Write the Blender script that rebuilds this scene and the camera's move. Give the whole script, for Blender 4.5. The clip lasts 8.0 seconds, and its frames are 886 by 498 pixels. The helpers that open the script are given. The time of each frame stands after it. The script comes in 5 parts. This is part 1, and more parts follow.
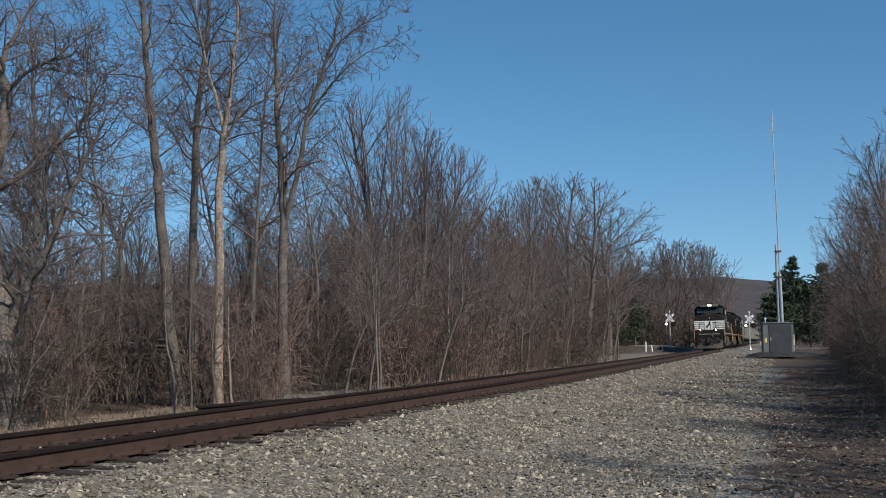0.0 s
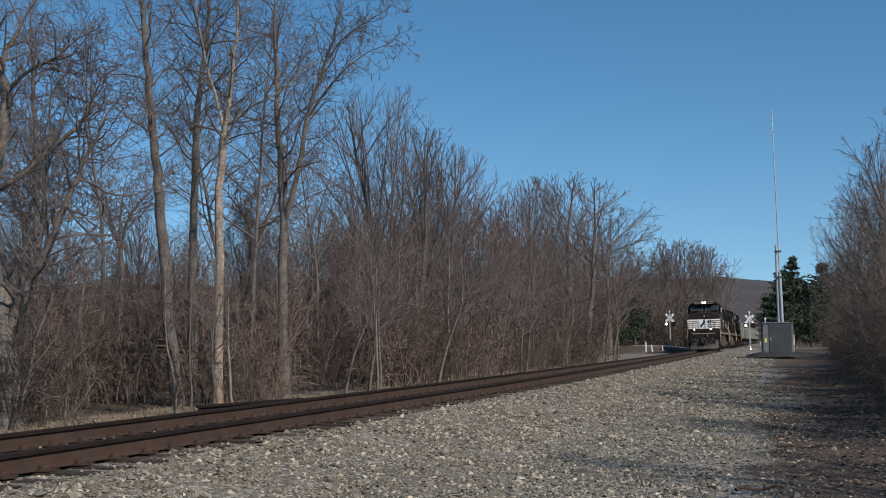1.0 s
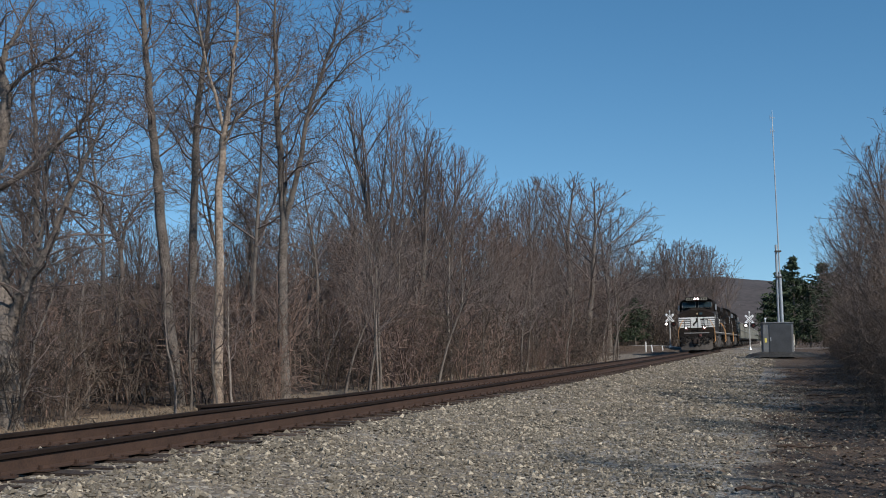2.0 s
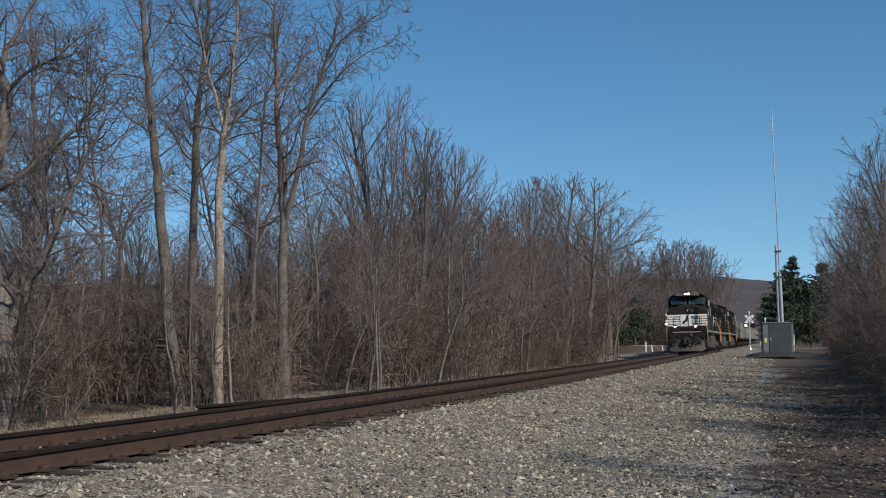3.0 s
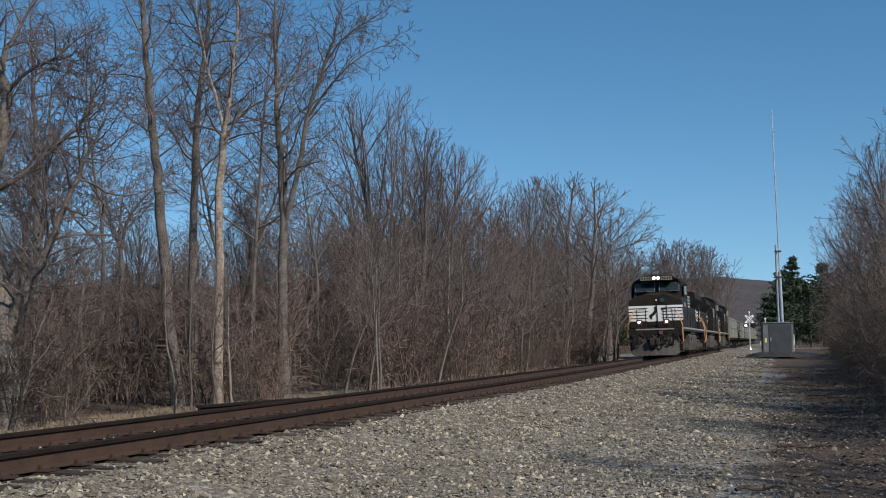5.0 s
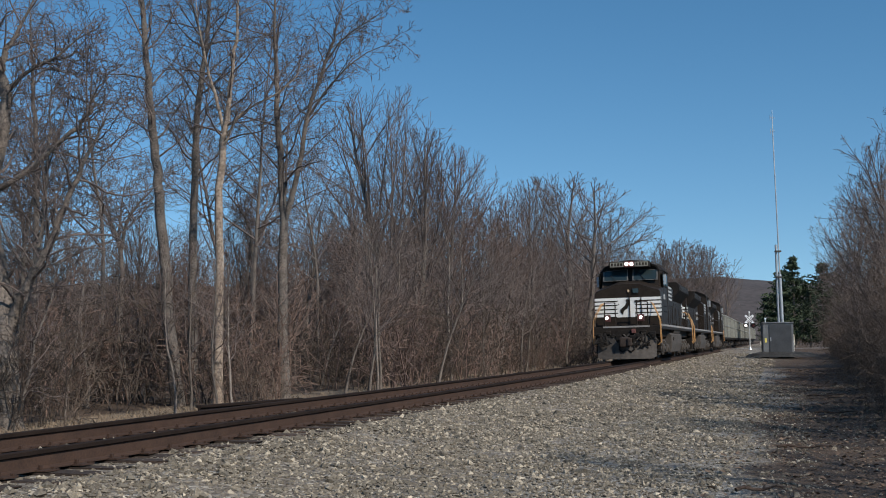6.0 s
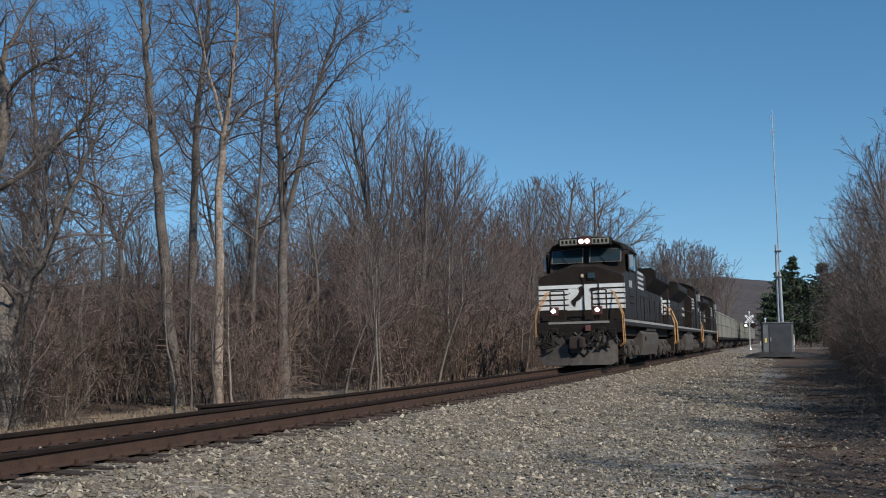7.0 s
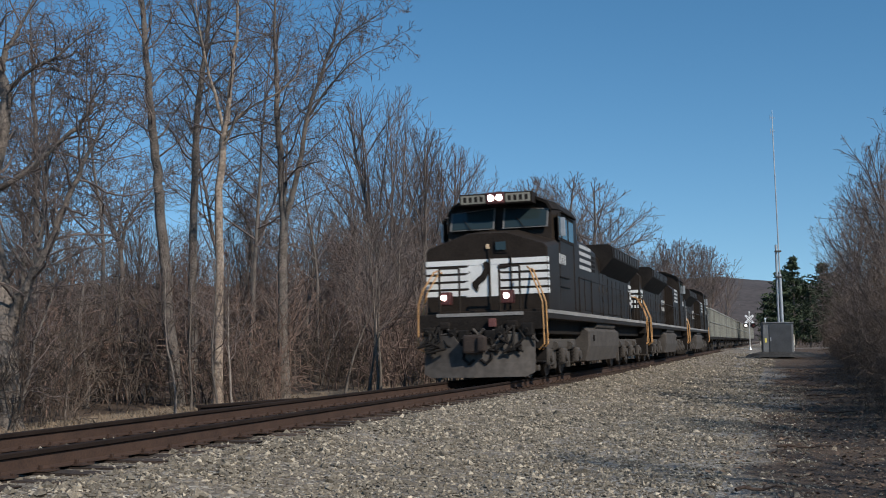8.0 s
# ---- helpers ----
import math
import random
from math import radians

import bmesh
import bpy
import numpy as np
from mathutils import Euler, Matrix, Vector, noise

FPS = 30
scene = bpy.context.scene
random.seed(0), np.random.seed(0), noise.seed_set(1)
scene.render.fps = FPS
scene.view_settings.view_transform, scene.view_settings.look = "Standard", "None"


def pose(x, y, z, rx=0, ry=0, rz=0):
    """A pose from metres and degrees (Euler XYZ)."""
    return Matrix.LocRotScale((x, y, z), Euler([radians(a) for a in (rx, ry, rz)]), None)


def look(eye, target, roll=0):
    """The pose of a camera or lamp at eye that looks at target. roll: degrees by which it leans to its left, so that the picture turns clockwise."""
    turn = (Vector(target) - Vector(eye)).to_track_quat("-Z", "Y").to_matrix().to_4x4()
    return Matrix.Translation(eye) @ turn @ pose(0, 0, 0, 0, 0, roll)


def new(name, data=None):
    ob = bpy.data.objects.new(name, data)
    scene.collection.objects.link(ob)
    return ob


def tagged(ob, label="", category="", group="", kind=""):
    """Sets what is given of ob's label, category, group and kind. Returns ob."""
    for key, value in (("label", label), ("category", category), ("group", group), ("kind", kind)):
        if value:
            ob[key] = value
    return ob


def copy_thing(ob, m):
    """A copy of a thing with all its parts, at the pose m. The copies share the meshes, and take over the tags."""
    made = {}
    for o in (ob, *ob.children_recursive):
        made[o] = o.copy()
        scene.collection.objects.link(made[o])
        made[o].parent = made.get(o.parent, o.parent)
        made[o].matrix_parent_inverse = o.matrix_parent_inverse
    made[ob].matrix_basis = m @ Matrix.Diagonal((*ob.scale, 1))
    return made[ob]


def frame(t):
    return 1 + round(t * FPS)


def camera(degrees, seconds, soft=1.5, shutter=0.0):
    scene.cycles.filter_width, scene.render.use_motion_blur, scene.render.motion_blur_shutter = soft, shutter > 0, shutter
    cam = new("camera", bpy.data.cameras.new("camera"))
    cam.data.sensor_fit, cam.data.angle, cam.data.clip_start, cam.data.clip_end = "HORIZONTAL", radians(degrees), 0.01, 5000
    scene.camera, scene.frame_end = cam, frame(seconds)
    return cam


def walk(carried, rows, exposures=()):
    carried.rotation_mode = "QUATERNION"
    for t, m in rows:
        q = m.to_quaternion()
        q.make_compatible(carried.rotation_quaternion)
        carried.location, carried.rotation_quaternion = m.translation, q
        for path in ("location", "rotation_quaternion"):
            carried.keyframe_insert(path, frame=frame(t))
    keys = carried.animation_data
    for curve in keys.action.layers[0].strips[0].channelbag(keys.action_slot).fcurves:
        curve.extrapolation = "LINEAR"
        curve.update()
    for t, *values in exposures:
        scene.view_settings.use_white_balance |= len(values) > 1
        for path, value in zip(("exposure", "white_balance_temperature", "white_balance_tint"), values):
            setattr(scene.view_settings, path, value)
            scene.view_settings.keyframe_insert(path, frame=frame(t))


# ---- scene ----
cam = camera(43.16, 8.0, soft=1.0, shutter=0.4)
VIEW = pose(0, 0, 0.919, 94.787, 0, 0) @ pose(0, 0, 0, 0, 0, -0.503)
walk(cam, [(0.0, VIEW), (8.0, VIEW)])

# ---------------------------------------------------------------- light
SUN_AZ, SUN_EL = radians(142), radians(38)   # azimuth clockwise from +y
world = bpy.data.worlds.new("world")
scene.world = world
world.use_nodes = True
wn = world.node_tree
sky = wn.nodes.new("ShaderNodeTexSky")
sky.sky_type, sky.sun_disc = "NISHITA", False
sky.sun_elevation, sky.sun_rotation = SUN_EL, SUN_AZ
sky.altitude, sky.air_density, sky.dust_density, sky.ozone_density = 300, 1.0, 0.0, 1.2
wn.nodes["Background"].inputs["Strength"].default_value = 0.121
deep = wn.nodes.new("ShaderNodeHueSaturation")
deep.inputs["Hue"].default_value, deep.inputs["Saturation"].default_value = 0.493, 1.29
above = wn.nodes.new("ShaderNodeTexCoord")
raised = wn.nodes.new("ShaderNodeMapping")
raised.inputs["Location"].default_value = (0, 0, 0.10)   # thin, clear air: little whitening at the horizon
wn.links.new(above.outputs["Generated"], raised.inputs["Vector"])
wn.links.new(raised.outputs[0], sky.inputs["Vector"])
wn.links.new(sky.outputs[0], deep.inputs["Color"])
wn.links.new(deep.outputs[0], wn.nodes["Background"].inputs["Color"])
lamp = bpy.data.lights.new("sun", "SUN")
lamp.energy, lamp.angle, lamp.color = 4.4, radians(0.53), (1.0, 0.94, 0.85)
sun = new("sun", lamp)
TO_SUN = Vector((math.sin(SUN_AZ) * math.cos(SUN_EL), math.cos(SUN_AZ) * math.cos(SUN_EL), math.sin(SUN_EL)))
sun.matrix_world = look(TO_SUN * 60, (0, 0, 0))
scene.view_settings.exposure = 0.0

# ---------------------------------------------------------------- the line of the track (rail tops are z = 0)
HEAD, BEND, BEND_END = radians(18.01), -0.00067, 40.0
START = (-4.512, 10.0)


def track_at(s):
    """Place and heading of the track's centre line, s metres along it (away from the camera)."""
    c = max(min(s, BEND_END), -60.0)
    h = HEAD + BEND * c
    x = START[0] + (math.cos(HEAD) - math.cos(h)) / BEND
    y = START[1] + (math.sin(h) - math.sin(HEAD)) / BEND
    return x + (s - c) * math.sin(h), y + (s - c) * math.cos(h), h


def at(s, side):
    """World x, y at s along the track and side metres towards the camera's side of it."""
    x, y, h = track_at(s)
    return x + side * math.cos(h), y - side * math.sin(h)


def to_track(x, y):
    s = (x - START[0]) * math.sin(HEAD) + (y - START[1]) * math.cos(HEAD)
    for _ in range(3):
        tx, ty, h = track_at(s)
        s += (x - tx) * math.sin(h) + (y - ty) * math.cos(h)
    tx, ty, h = track_at(s)
    return s, (x - tx) * math.cos(h) - (y - ty) * math.sin(h)


def smooth(a, b, v):
    u = min(max((v - a) / (b - a), 0.0), 1.0)
    return u * u * (3 - 2 * u)


PROFILE = [(-400, 3), (-90, 0.6), (-45, -0.3), (-20, -0.55), (-9, -0.75), (-4, -0.72), (-2.6, -0.55), (-1.7, -0.26), (-1.35, -0.215), (-0.95, -0.22),
           (0.95, -0.22), (1.35, -0.215), (1.75, -0.25), (3.0, -0.44), (5.0, -0.52), (8.0, -0.56), (10, -0.45), (16, -0.35), (60, 0.2), (400, 4)]
PX, PZ = [p[0] for p in PROFILE], [p[1] for p in PROFILE]


def bench(s, side):
    """Height of the ground."""
    z = float(np.interp(side, PX, PZ))
    if 1.35 < side < 40:
        z += (-0.2 - z) * smooth(45, 110, s) * smooth(1.35, 3, side)
    if -40 < side < -1.35:
        z += (-0.3 - z) * smooth(60, 110, s) * smooth(1.35, 4, -side)
    road = 1 - smooth(4.0, 8.5, abs(s - ROAD))
    if abs(side) < 60:
        z += (-0.03 + 0.42 * smooth(1.6, 7, -side) - z) * road * (1 if abs(side) > 1.5 else 0.8)
    return z


ROAD = 124.0   # the level crossing


def ground_at(x, y):
    s, side = to_track(x, y)
    return bench(s, side) + 0.03 * noise.noise((x * 0.35, y * 0.35, 0)) * (abs(side) > 2)


# ---------------------------------------------------------------- materials
def mat(name, dark, light, scale=6.0, fine=60.0, rough=0.85, bump=0.3, metal=0.0, dist=0.01, per=0.0, island=False, gloss=0.5, pale=0.0):
    """A surface with blotches and grain between two colours, and a fine relief. per: how far each object differs."""
    m = bpy.data.materials.new(name)
    m.use_nodes = True
    n, k = m.node_tree.nodes, m.node_tree.links
    b = n["Principled BSDF"]
    co = n.new("ShaderNodeTexCoord")
    n1, n2 = n.new("ShaderNodeTexNoise"), n.new("ShaderNodeTexNoise")
    for t, sc in ((n1, scale), (n2, fine)):
        t.inputs["Scale"].default_value, t.inputs["Detail"].default_value = sc, 5
        k.new(co.outputs["Object"], t.inputs["Vector"])
    add = n.new("ShaderNodeMath")
    add.operation = "MULTIPLY_ADD"
    add.inputs[1].default_value = 0.55
    k.new(n2.outputs["Fac"], add.inputs[0])
    half = n.new("ShaderNodeMath")
    half.operation = "MULTIPLY"
    half.inputs[1].default_value = 0.45
    k.new(n1.outputs["Fac"], half.inputs[0])
    k.new(half.outputs[0], add.inputs[2])
    ramp = n.new("ShaderNodeValToRGB")
    ramp.color_ramp.elements[0].position, ramp.color_ramp.elements[1].position = 0.36, 0.64
    ramp.color_ramp.elements[0].color, ramp.color_ramp.elements[1].color = (*dark, 1), (*light, 1)
    k.new(add.outputs[0], ramp.inputs[0])
    out = ramp.outputs[0]
    if per:
        if island:
            info = n.new("ShaderNodeNewGeometry").outputs["Random Per Island"]
        else:
            info = n.new("ShaderNodeObjectInfo").outputs["Random"]
        rng = n.new("ShaderNodeMapRange")
        rng.inputs["To Min"].default_value, rng.inputs["To Max"].default_value = 1 - per, 1 + per
        if pale:   # most pieces near the mean, a few much paler
            power = n.new("ShaderNodeMath")
            power.operation, power.inputs[1].default_value = "POWER", 4.0
            k.new(info, power.inputs[0])
            rng.inputs["To Max"].default_value = 1 + pale
            info = power.outputs[0]
        k.new(info, rng.inputs["Value"])
        mul = n.new("ShaderNodeVectorMath")
        mul.operation = "SCALE"
        k.new(out, mul.inputs[0])
        k.new(rng.outputs[0], mul.inputs["Scale"])
        out = mul.outputs[0]
    k.new(out, b.inputs["Base Color"])
    b.inputs["Roughness"].default_value, b.inputs["Metallic"].default_value = rough, metal
    b.inputs["Specular IOR Level"].default_value = gloss
    if bump:
        bp = n.new("ShaderNodeBump")
        bp.inputs["Strength"].default_value, bp.inputs["Distance"].default_value = bump, dist
        k.new(n2.outputs["Fac"], bp.inputs["Height"])
        k.new(bp.outputs[0], b.inputs["Normal"])
    return m


def glow(name, colour, strength):
    m = bpy.data.materials.new(name)
    m.use_nodes = True
    b = m.node_tree.nodes["Principled BSDF"]
    b.inputs["Base Color"].default_value = (*colour, 1)
    b.inputs["Emission Color"].default_value = (*colour, 1)
    b.inputs["Emission Strength"].default_value = strength
    return m


def ground_material():
    """Crushed stone by the track, worn grey gravel on the bench, leaf litter under the trees, grey road at the crossing."""
    m = bpy.data.materials.new("ground")
    m.use_nodes = True
    n, k = m.node_tree.nodes, m.node_tree.links
    b = n["Principled BSDF"]
    co = n.new("ShaderNodeTexCoord").outputs["Object"]

    def tex(kind, scale, detail=4):
        t = n.new(kind)
        t.inputs["Scale"].default_value = scale
        if kind == "ShaderNodeTexNoise":
            t.inputs["Detail"].default_value = detail
        k.new(co, t.inputs["Vector"])
        return t

    def ramp(fac, stops):
        r = n.new("ShaderNodeValToRGB")
        while len(r.color_ramp.elements) < len(stops):
            r.color_ramp.elements.new(0.5)
        for e, (p, c) in zip(r.color_ramp.elements, stops):
            e.position, e.color = p, (*c, 1)
        k.new(fac, r.inputs[0])
        return r.outputs[0]

    def mix(fac, a, c, how="MIX"):
        x = n.new("ShaderNodeMix")
        x.data_type, x.blend_type = "RGBA", how
        if isinstance(fac, float):
            x.inputs[0].default_value = fac
        else:
            k.new(fac, x.inputs[0])
        k.new(a, x.inputs[6])
        k.new(c, x.inputs[7])
        return x.outputs[2]

    cells = tex("ShaderNodeTexVoronoi", 17)
    small = tex("ShaderNodeTexVoronoi", 34)
    patch, grain, big = tex("ShaderNodeTexNoise", 0.5), tex("ShaderNodeTexNoise", 30, 6), tex("ShaderNodeTexNoise", 1.7)
    split = n.new("ShaderNodeSeparateColor")
    k.new(cells.outputs["Color"], split.inputs[0])
    split2 = n.new("ShaderNodeSeparateColor")
    k.new(small.outputs["Color"], split2.inputs[0])
    stone = ramp(split.outputs[0], [(0.0, (0.1, 0.08, 0.062)), (0.5, (0.2, 0.168, 0.134)), (0.85, (0.29, 0.253, 0.205)), (1.0, (0.46, 0.42, 0.36))])
    fine = ramp(split2.outputs[0], [(0.0, (0.13, 0.114, 0.096)), (0.6, (0.24, 0.217, 0.189)), (1.0, (0.41, 0.385, 0.34))])
    litter = ramp(grain.outputs["Fac"], [(0.3, (0.034, 0.021, 0.013)), (0.55, (0.09, 0.058, 0.037)), (0.78, (0.2, 0.138, 0.09))])
    grass = ramp(grain.outputs["Fac"], [(0.3, (0.12, 0.088, 0.058)), (0.7, (0.3, 0.232, 0.16))])
    road = ramp(grain.outputs["Fac"], [(0.3, (0.24, 0.24, 0.235)), (0.7, (0.38, 0.37, 0.36))])
    zones = n.new("ShaderNodeVertexColor")
    zones.layer_name = "zones"
    z = n.new("ShaderNodeSeparateColor")
    k.new(zones.outputs["Color"], z.inputs[0])

    def edge(v, texture, amount=0.6):
        e = n.new("ShaderNodeMath")
        e.operation = "MULTIPLY_ADD"
        e.inputs[1].default_value, = (amount,)
        k.new(texture.outputs["Fac"], e.inputs[0])
        k.new(v, e.inputs[2])
        r = n.new("ShaderNodeMapRange")
        r.inputs["From Min"].default_value, r.inputs["From Max"].default_value = 0.62, 0.95
        k.new(e.outputs[0], r.inputs["Value"])
        return r.outputs[0]

    c = mix(edge(z.outputs[0], big), stone, fine)
    c = mix(edge(z.outputs[1], big), c, litter)
    c = mix(edge(zones.outputs["Alpha"], patch), c, grass)
    c = mix(edge(z.outputs[2], big, 0.3), c, road)
    shade = ramp(patch.outputs["Fac"], [(0.3, (0.78, 0.77, 0.76)), (0.7, (1.1, 1.08, 1.05))])
    c = mix(1.0, c, shade, "MULTIPLY")
    k.new(c, b.inputs["Base Color"])
    b.inputs["Roughness"].default_value = 0.95
    bump = n.new("ShaderNodeBump")
    bump.inputs["Strength"].default_value, bump.inputs["Distance"].default_value = 0.9, 0.03
    bump.invert = True
    both = n.new("ShaderNodeMath")
    both.operation = "MULTIPLY_ADD"
    both.inputs[1].default_value = 0.7
    k.new(small.outputs["Distance"], both.inputs[0])
    k.new(cells.outputs["Distance"], both.inputs[2])
    k.new(both.outputs[0], bump.inputs["Height"])
    k.new(bump.outputs[0], b.inputs["Normal"])
    return m


M_GROUND = ground_material()
M_STONE = mat("crushed_stone", (0.128, 0.105, 0.077), (0.305, 0.262, 0.2), 9, 70, 0.9, 0.4, 0, 0.006, 0.38, True, pale=1.1)
M_RUST = mat("rusty_rail", (0.036, 0.0185, 0.0115), (0.072, 0.0385, 0.0245), 3, 45, 0.8, 0.3, 0.1, 0.003)
M_RAILTOP = mat("worn_rail_head", (0.012, 0.0085, 0.007), (0.03, 0.02, 0.016), 2, 60, 0.75, 0.1, 0.0, 0.001, gloss=0.12)
M_TIE = mat("weathered_tie", (0.024, 0.015, 0.011), (0.08, 0.052, 0.037), 2.5, 30, 0.95, 0.7, 0, 0.012, 0.35)
M_BARK = mat("grey_bark", (0.058, 0.047, 0.04), (0.195, 0.163, 0.138), 3, 22, 0.95, 0.8, 0, 0.02, 0.25)
M_PALE = mat("pale_bark", (0.13, 0.09, 0.066), (0.40, 0.32, 0.25), 2.2, 14, 0.9, 0.6, 0, 0.015)
M_SAPLING = mat("pale_grey_stems", (0.085, 0.068, 0.056), (0.25, 0.21, 0.178), 3, 22, 0.95, 0.5, 0, 0.01, 0.35)
M_TWIG = mat("grey_brown_twigs", (0.062, 0.047, 0.041), (0.185, 0.143, 0.125), 0.6, 8, 0.9, 0, 0, 0.01, 0.25)
M_TWIG_RED = mat("reddish_twigs", (0.08, 0.05, 0.039), (0.2, 0.135, 0.107), 0.6, 8, 0.9, 0, 0, 0.01, 0.2)
# brown brush, toned down so its colour carries the shade deep in the wood
M_BRUSH = mat("brush_stems", (0.03, 0.021, 0.016), (0.115, 0.084, 0.064), 0.8, 6, 0.9, 0, 0, 0.01, 0.3)
M_NEEDLE = mat("pine_needles", (0.013, 0.022, 0.01), (0.05, 0.074, 0.03), 1.2, 15, 0.8, 0, 0, 0.01, 0.3)
M_GRASS = mat("dry_grass", (0.14, 0.1, 0.066), (0.29, 0.22, 0.15), 3, 20, 0.9, 0, 0, 0.01, 0.3, True)
M_LITTER = mat("dead_leaves", (0.06, 0.04, 0.028), (0.2, 0.13, 0.085), 4, 30, 0.9, 0, 0, 0.01, 0.4, True)
M_BLACK = mat("black_paint", (0.015, 0.0108, 0.008), (0.034, 0.026, 0.0205), 1.5, 40, 0.5, 0.08, 0, 0.003, gloss=0.13)
M_SOOT = mat("sooty_black", (0.009, 0.0075, 0.0065), (0.026, 0.021, 0.018), 2, 30, 0.8, 0.2, 0, 0.005, gloss=0.15)
M_DUST = mat("dusty_grey_steel", (0.033, 0.028, 0.024), (0.088, 0.075, 0.065), 2, 25, 0.85, 0.25, 0, 0.006)
M_DULL = mat("dulled_white_paint", (0.16, 0.15, 0.14), (0.36, 0.34, 0.32), 0.8, 30, 0.6, 0.05, 0, 0.002)
M_WHITE = mat("white_paint", (0.62, 0.61, 0.58), (0.82, 0.81, 0.78), 2, 40, 0.5, 0.05, 0, 0.002)
M_GREYPAINT = mat("grey_lettering", (0.3, 0.3, 0.29), (0.5, 0.49, 0.47), 4, 40, 0.6, 0.05, 0, 0.002)
M_ORANGE = mat("ochre_handrail_paint", (0.38, 0.19, 0.065), (0.56, 0.31, 0.125), 3, 30, 0.5, 0.1, 0, 0.002)
M_WHEEL = mat("wheel_steel", (0.05, 0.04, 0.034), (0.12, 0.1, 0.085), 4, 30, 0.7, 0.2, 0.4, 0.004)
M_RED = mat("red_paint", (0.2, 0.03, 0.025), (0.36, 0.07, 0.05), 4, 30, 0.6, 0.1, 0, 0.002)
M_HOPPER = mat("hopper_grey_green", (0.14, 0.14, 0.12), (0.28, 0.275, 0.24), 0.7, 20, 0.8, 0.15, 0, 0.005, 0.2)
M_COAL = mat("coal", (0.012, 0.012, 0.012), (0.04, 0.038, 0.036), 3, 18, 0.8, 0.9, 0, 0.03)
M_ALU = mat("galvanised_steel", (0.36, 0.37, 0.38), (0.52, 0.53, 0.54), 3, 40, 0.45, 0.05, 0.5, 0.002)
M_CABINET = mat("weathered_cabinet_grey", (0.09, 0.095, 0.1), (0.18, 0.185, 0.19), 1.5, 30, 0.6, 0.1, 0.2, 0.003)
M_CABSHADED = mat("dark_cabinet_door", (0.032, 0.035, 0.04), (0.06, 0.064, 0.07), 1.5, 30, 0.6, 0.1, 0.2, 0.003)
M_SIGN = mat("white_reflective", (0.7, 0.7, 0.7), (0.85, 0.85, 0.85), 2, 40, 0.4, 0, 0, 0.002)
# purplish brown: distance haze is mixed into the hill's own colour
M_HILL = mat("wooded_hill", (0.04, 0.034, 0.034), (0.08, 0.067, 0.065), 0.02, 0.12, 1.0, 0, 0, 0.01)
M_HEADLIGHT = glow("lit_headlight", (1.0, 0.9, 0.86), 12)
M_LAMP = glow("lit_signal_lamp", (1.0, 0.9, 0.8), 4)


def glass_material():
    m = bpy.data.materials.new("dark_glass")
    m.use_nodes = True
    b = m.node_tree.nodes["Principled BSDF"]
    b.inputs["Base Color"].default_value = (0.022, 0.034, 0.036, 1)
    b.inputs["Roughness"].default_value = 0.06
    b.inputs["Specular IOR Level"].default_value = 0.55
    return m


M_GLASS = glass_material()


# ---------------------------------------------------------------- mesh helpers
def mesh_of(bm, name, material):
    me = bpy.data.meshes.new(name)
    bm.to_mesh(me)
    bm.free()
    for mm in (material if isinstance(material, (list, tuple)) else [material]):
        me.materials.append(mm)
    return me


def part(name, bm, material, parent=None, label=""):
    ob = new(name, mesh_of(bm, name, material))
    ob.parent = parent
    if label:
        tagged(ob, label)
    return ob


def raw(name, verts, faces, material, parent=None, smooth_faces=False):
    me = bpy.data.meshes.new(name)
    me.from_pydata(verts, [], faces)
    me.materials.append(material)
    if smooth_faces:
        me.polygons.foreach_set("use_smooth", [True] * len(me.polygons))
    ob = new(name, me)
    ob.parent = parent
    return ob


def box(bm, x0, x1, y0, y1, z0, z1, bevel=0.0):
    r = bmesh.ops.create_cube(bm, size=1)
    vs = r["verts"]
    for v in vs:
        v.co = Vector(((x0 + x1) / 2 + v.co.x * (x1 - x0), (y0 + y1) / 2 + v.co.y * (y1 - y0), (z0 + z1) / 2 + v.co.z * (z1 - z0)))
    if bevel:
        es = list({e for v in vs for e in v.link_edges})
        bmesh.ops.bevel(bm, geom=es, offset=bevel, segments=2, affect="EDGES", profile=0.6)


def boxed(*a, **k):
    bm = bmesh.new()
    box(bm, *a, **k)
    return bm


def rod(bm, a, b, r, r2=None, n=8):
    a, b = Vector(a), Vector(b)
    d = b - a
    m = Matrix.Translation((a + b) / 2) @ d.to_track_quat("Z", "Y").to_matrix().to_4x4()
    bmesh.ops.create_cone(bm, cap_ends=True, segments=n, radius1=r, radius2=r if r2 is None else r2, depth=d.length, matrix=m)


def bent(bm, pts, r, n=8):
    for a, b in zip(pts, pts[1:]):
        rod(bm, a, b, r, n=n)
    for p in pts[1:-1]:
        bmesh.ops.create_icosphere(bm, subdivisions=1, radius=r * 1.04, matrix=Matrix.Translation(p))


def hull(bm, rings):
    """Skin closed rings of equally many points, capped at both ends."""
    vs = [[bm.verts.new(p) for p in ring] for ring in rings]
    n = len(rings[0])
    for a, b in zip(vs, vs[1:]):
        for i in range(n):
            bm.faces.new((a[i], a[(i + 1) % n], b[(i + 1) % n], b[i]))
    bm.faces.new(vs[0][::-1])
    bm.faces.new(vs[-1])
    bmesh.ops.recalc_face_normals(bm, faces=bm.faces)


def thing(name, label, category, group="", kind="", m=None):
    e = new(name)
    e.empty_display_size = 0.3
    tagged(e, label, category, group, kind)
    if m is not None:
        e.matrix_world = m
    return e


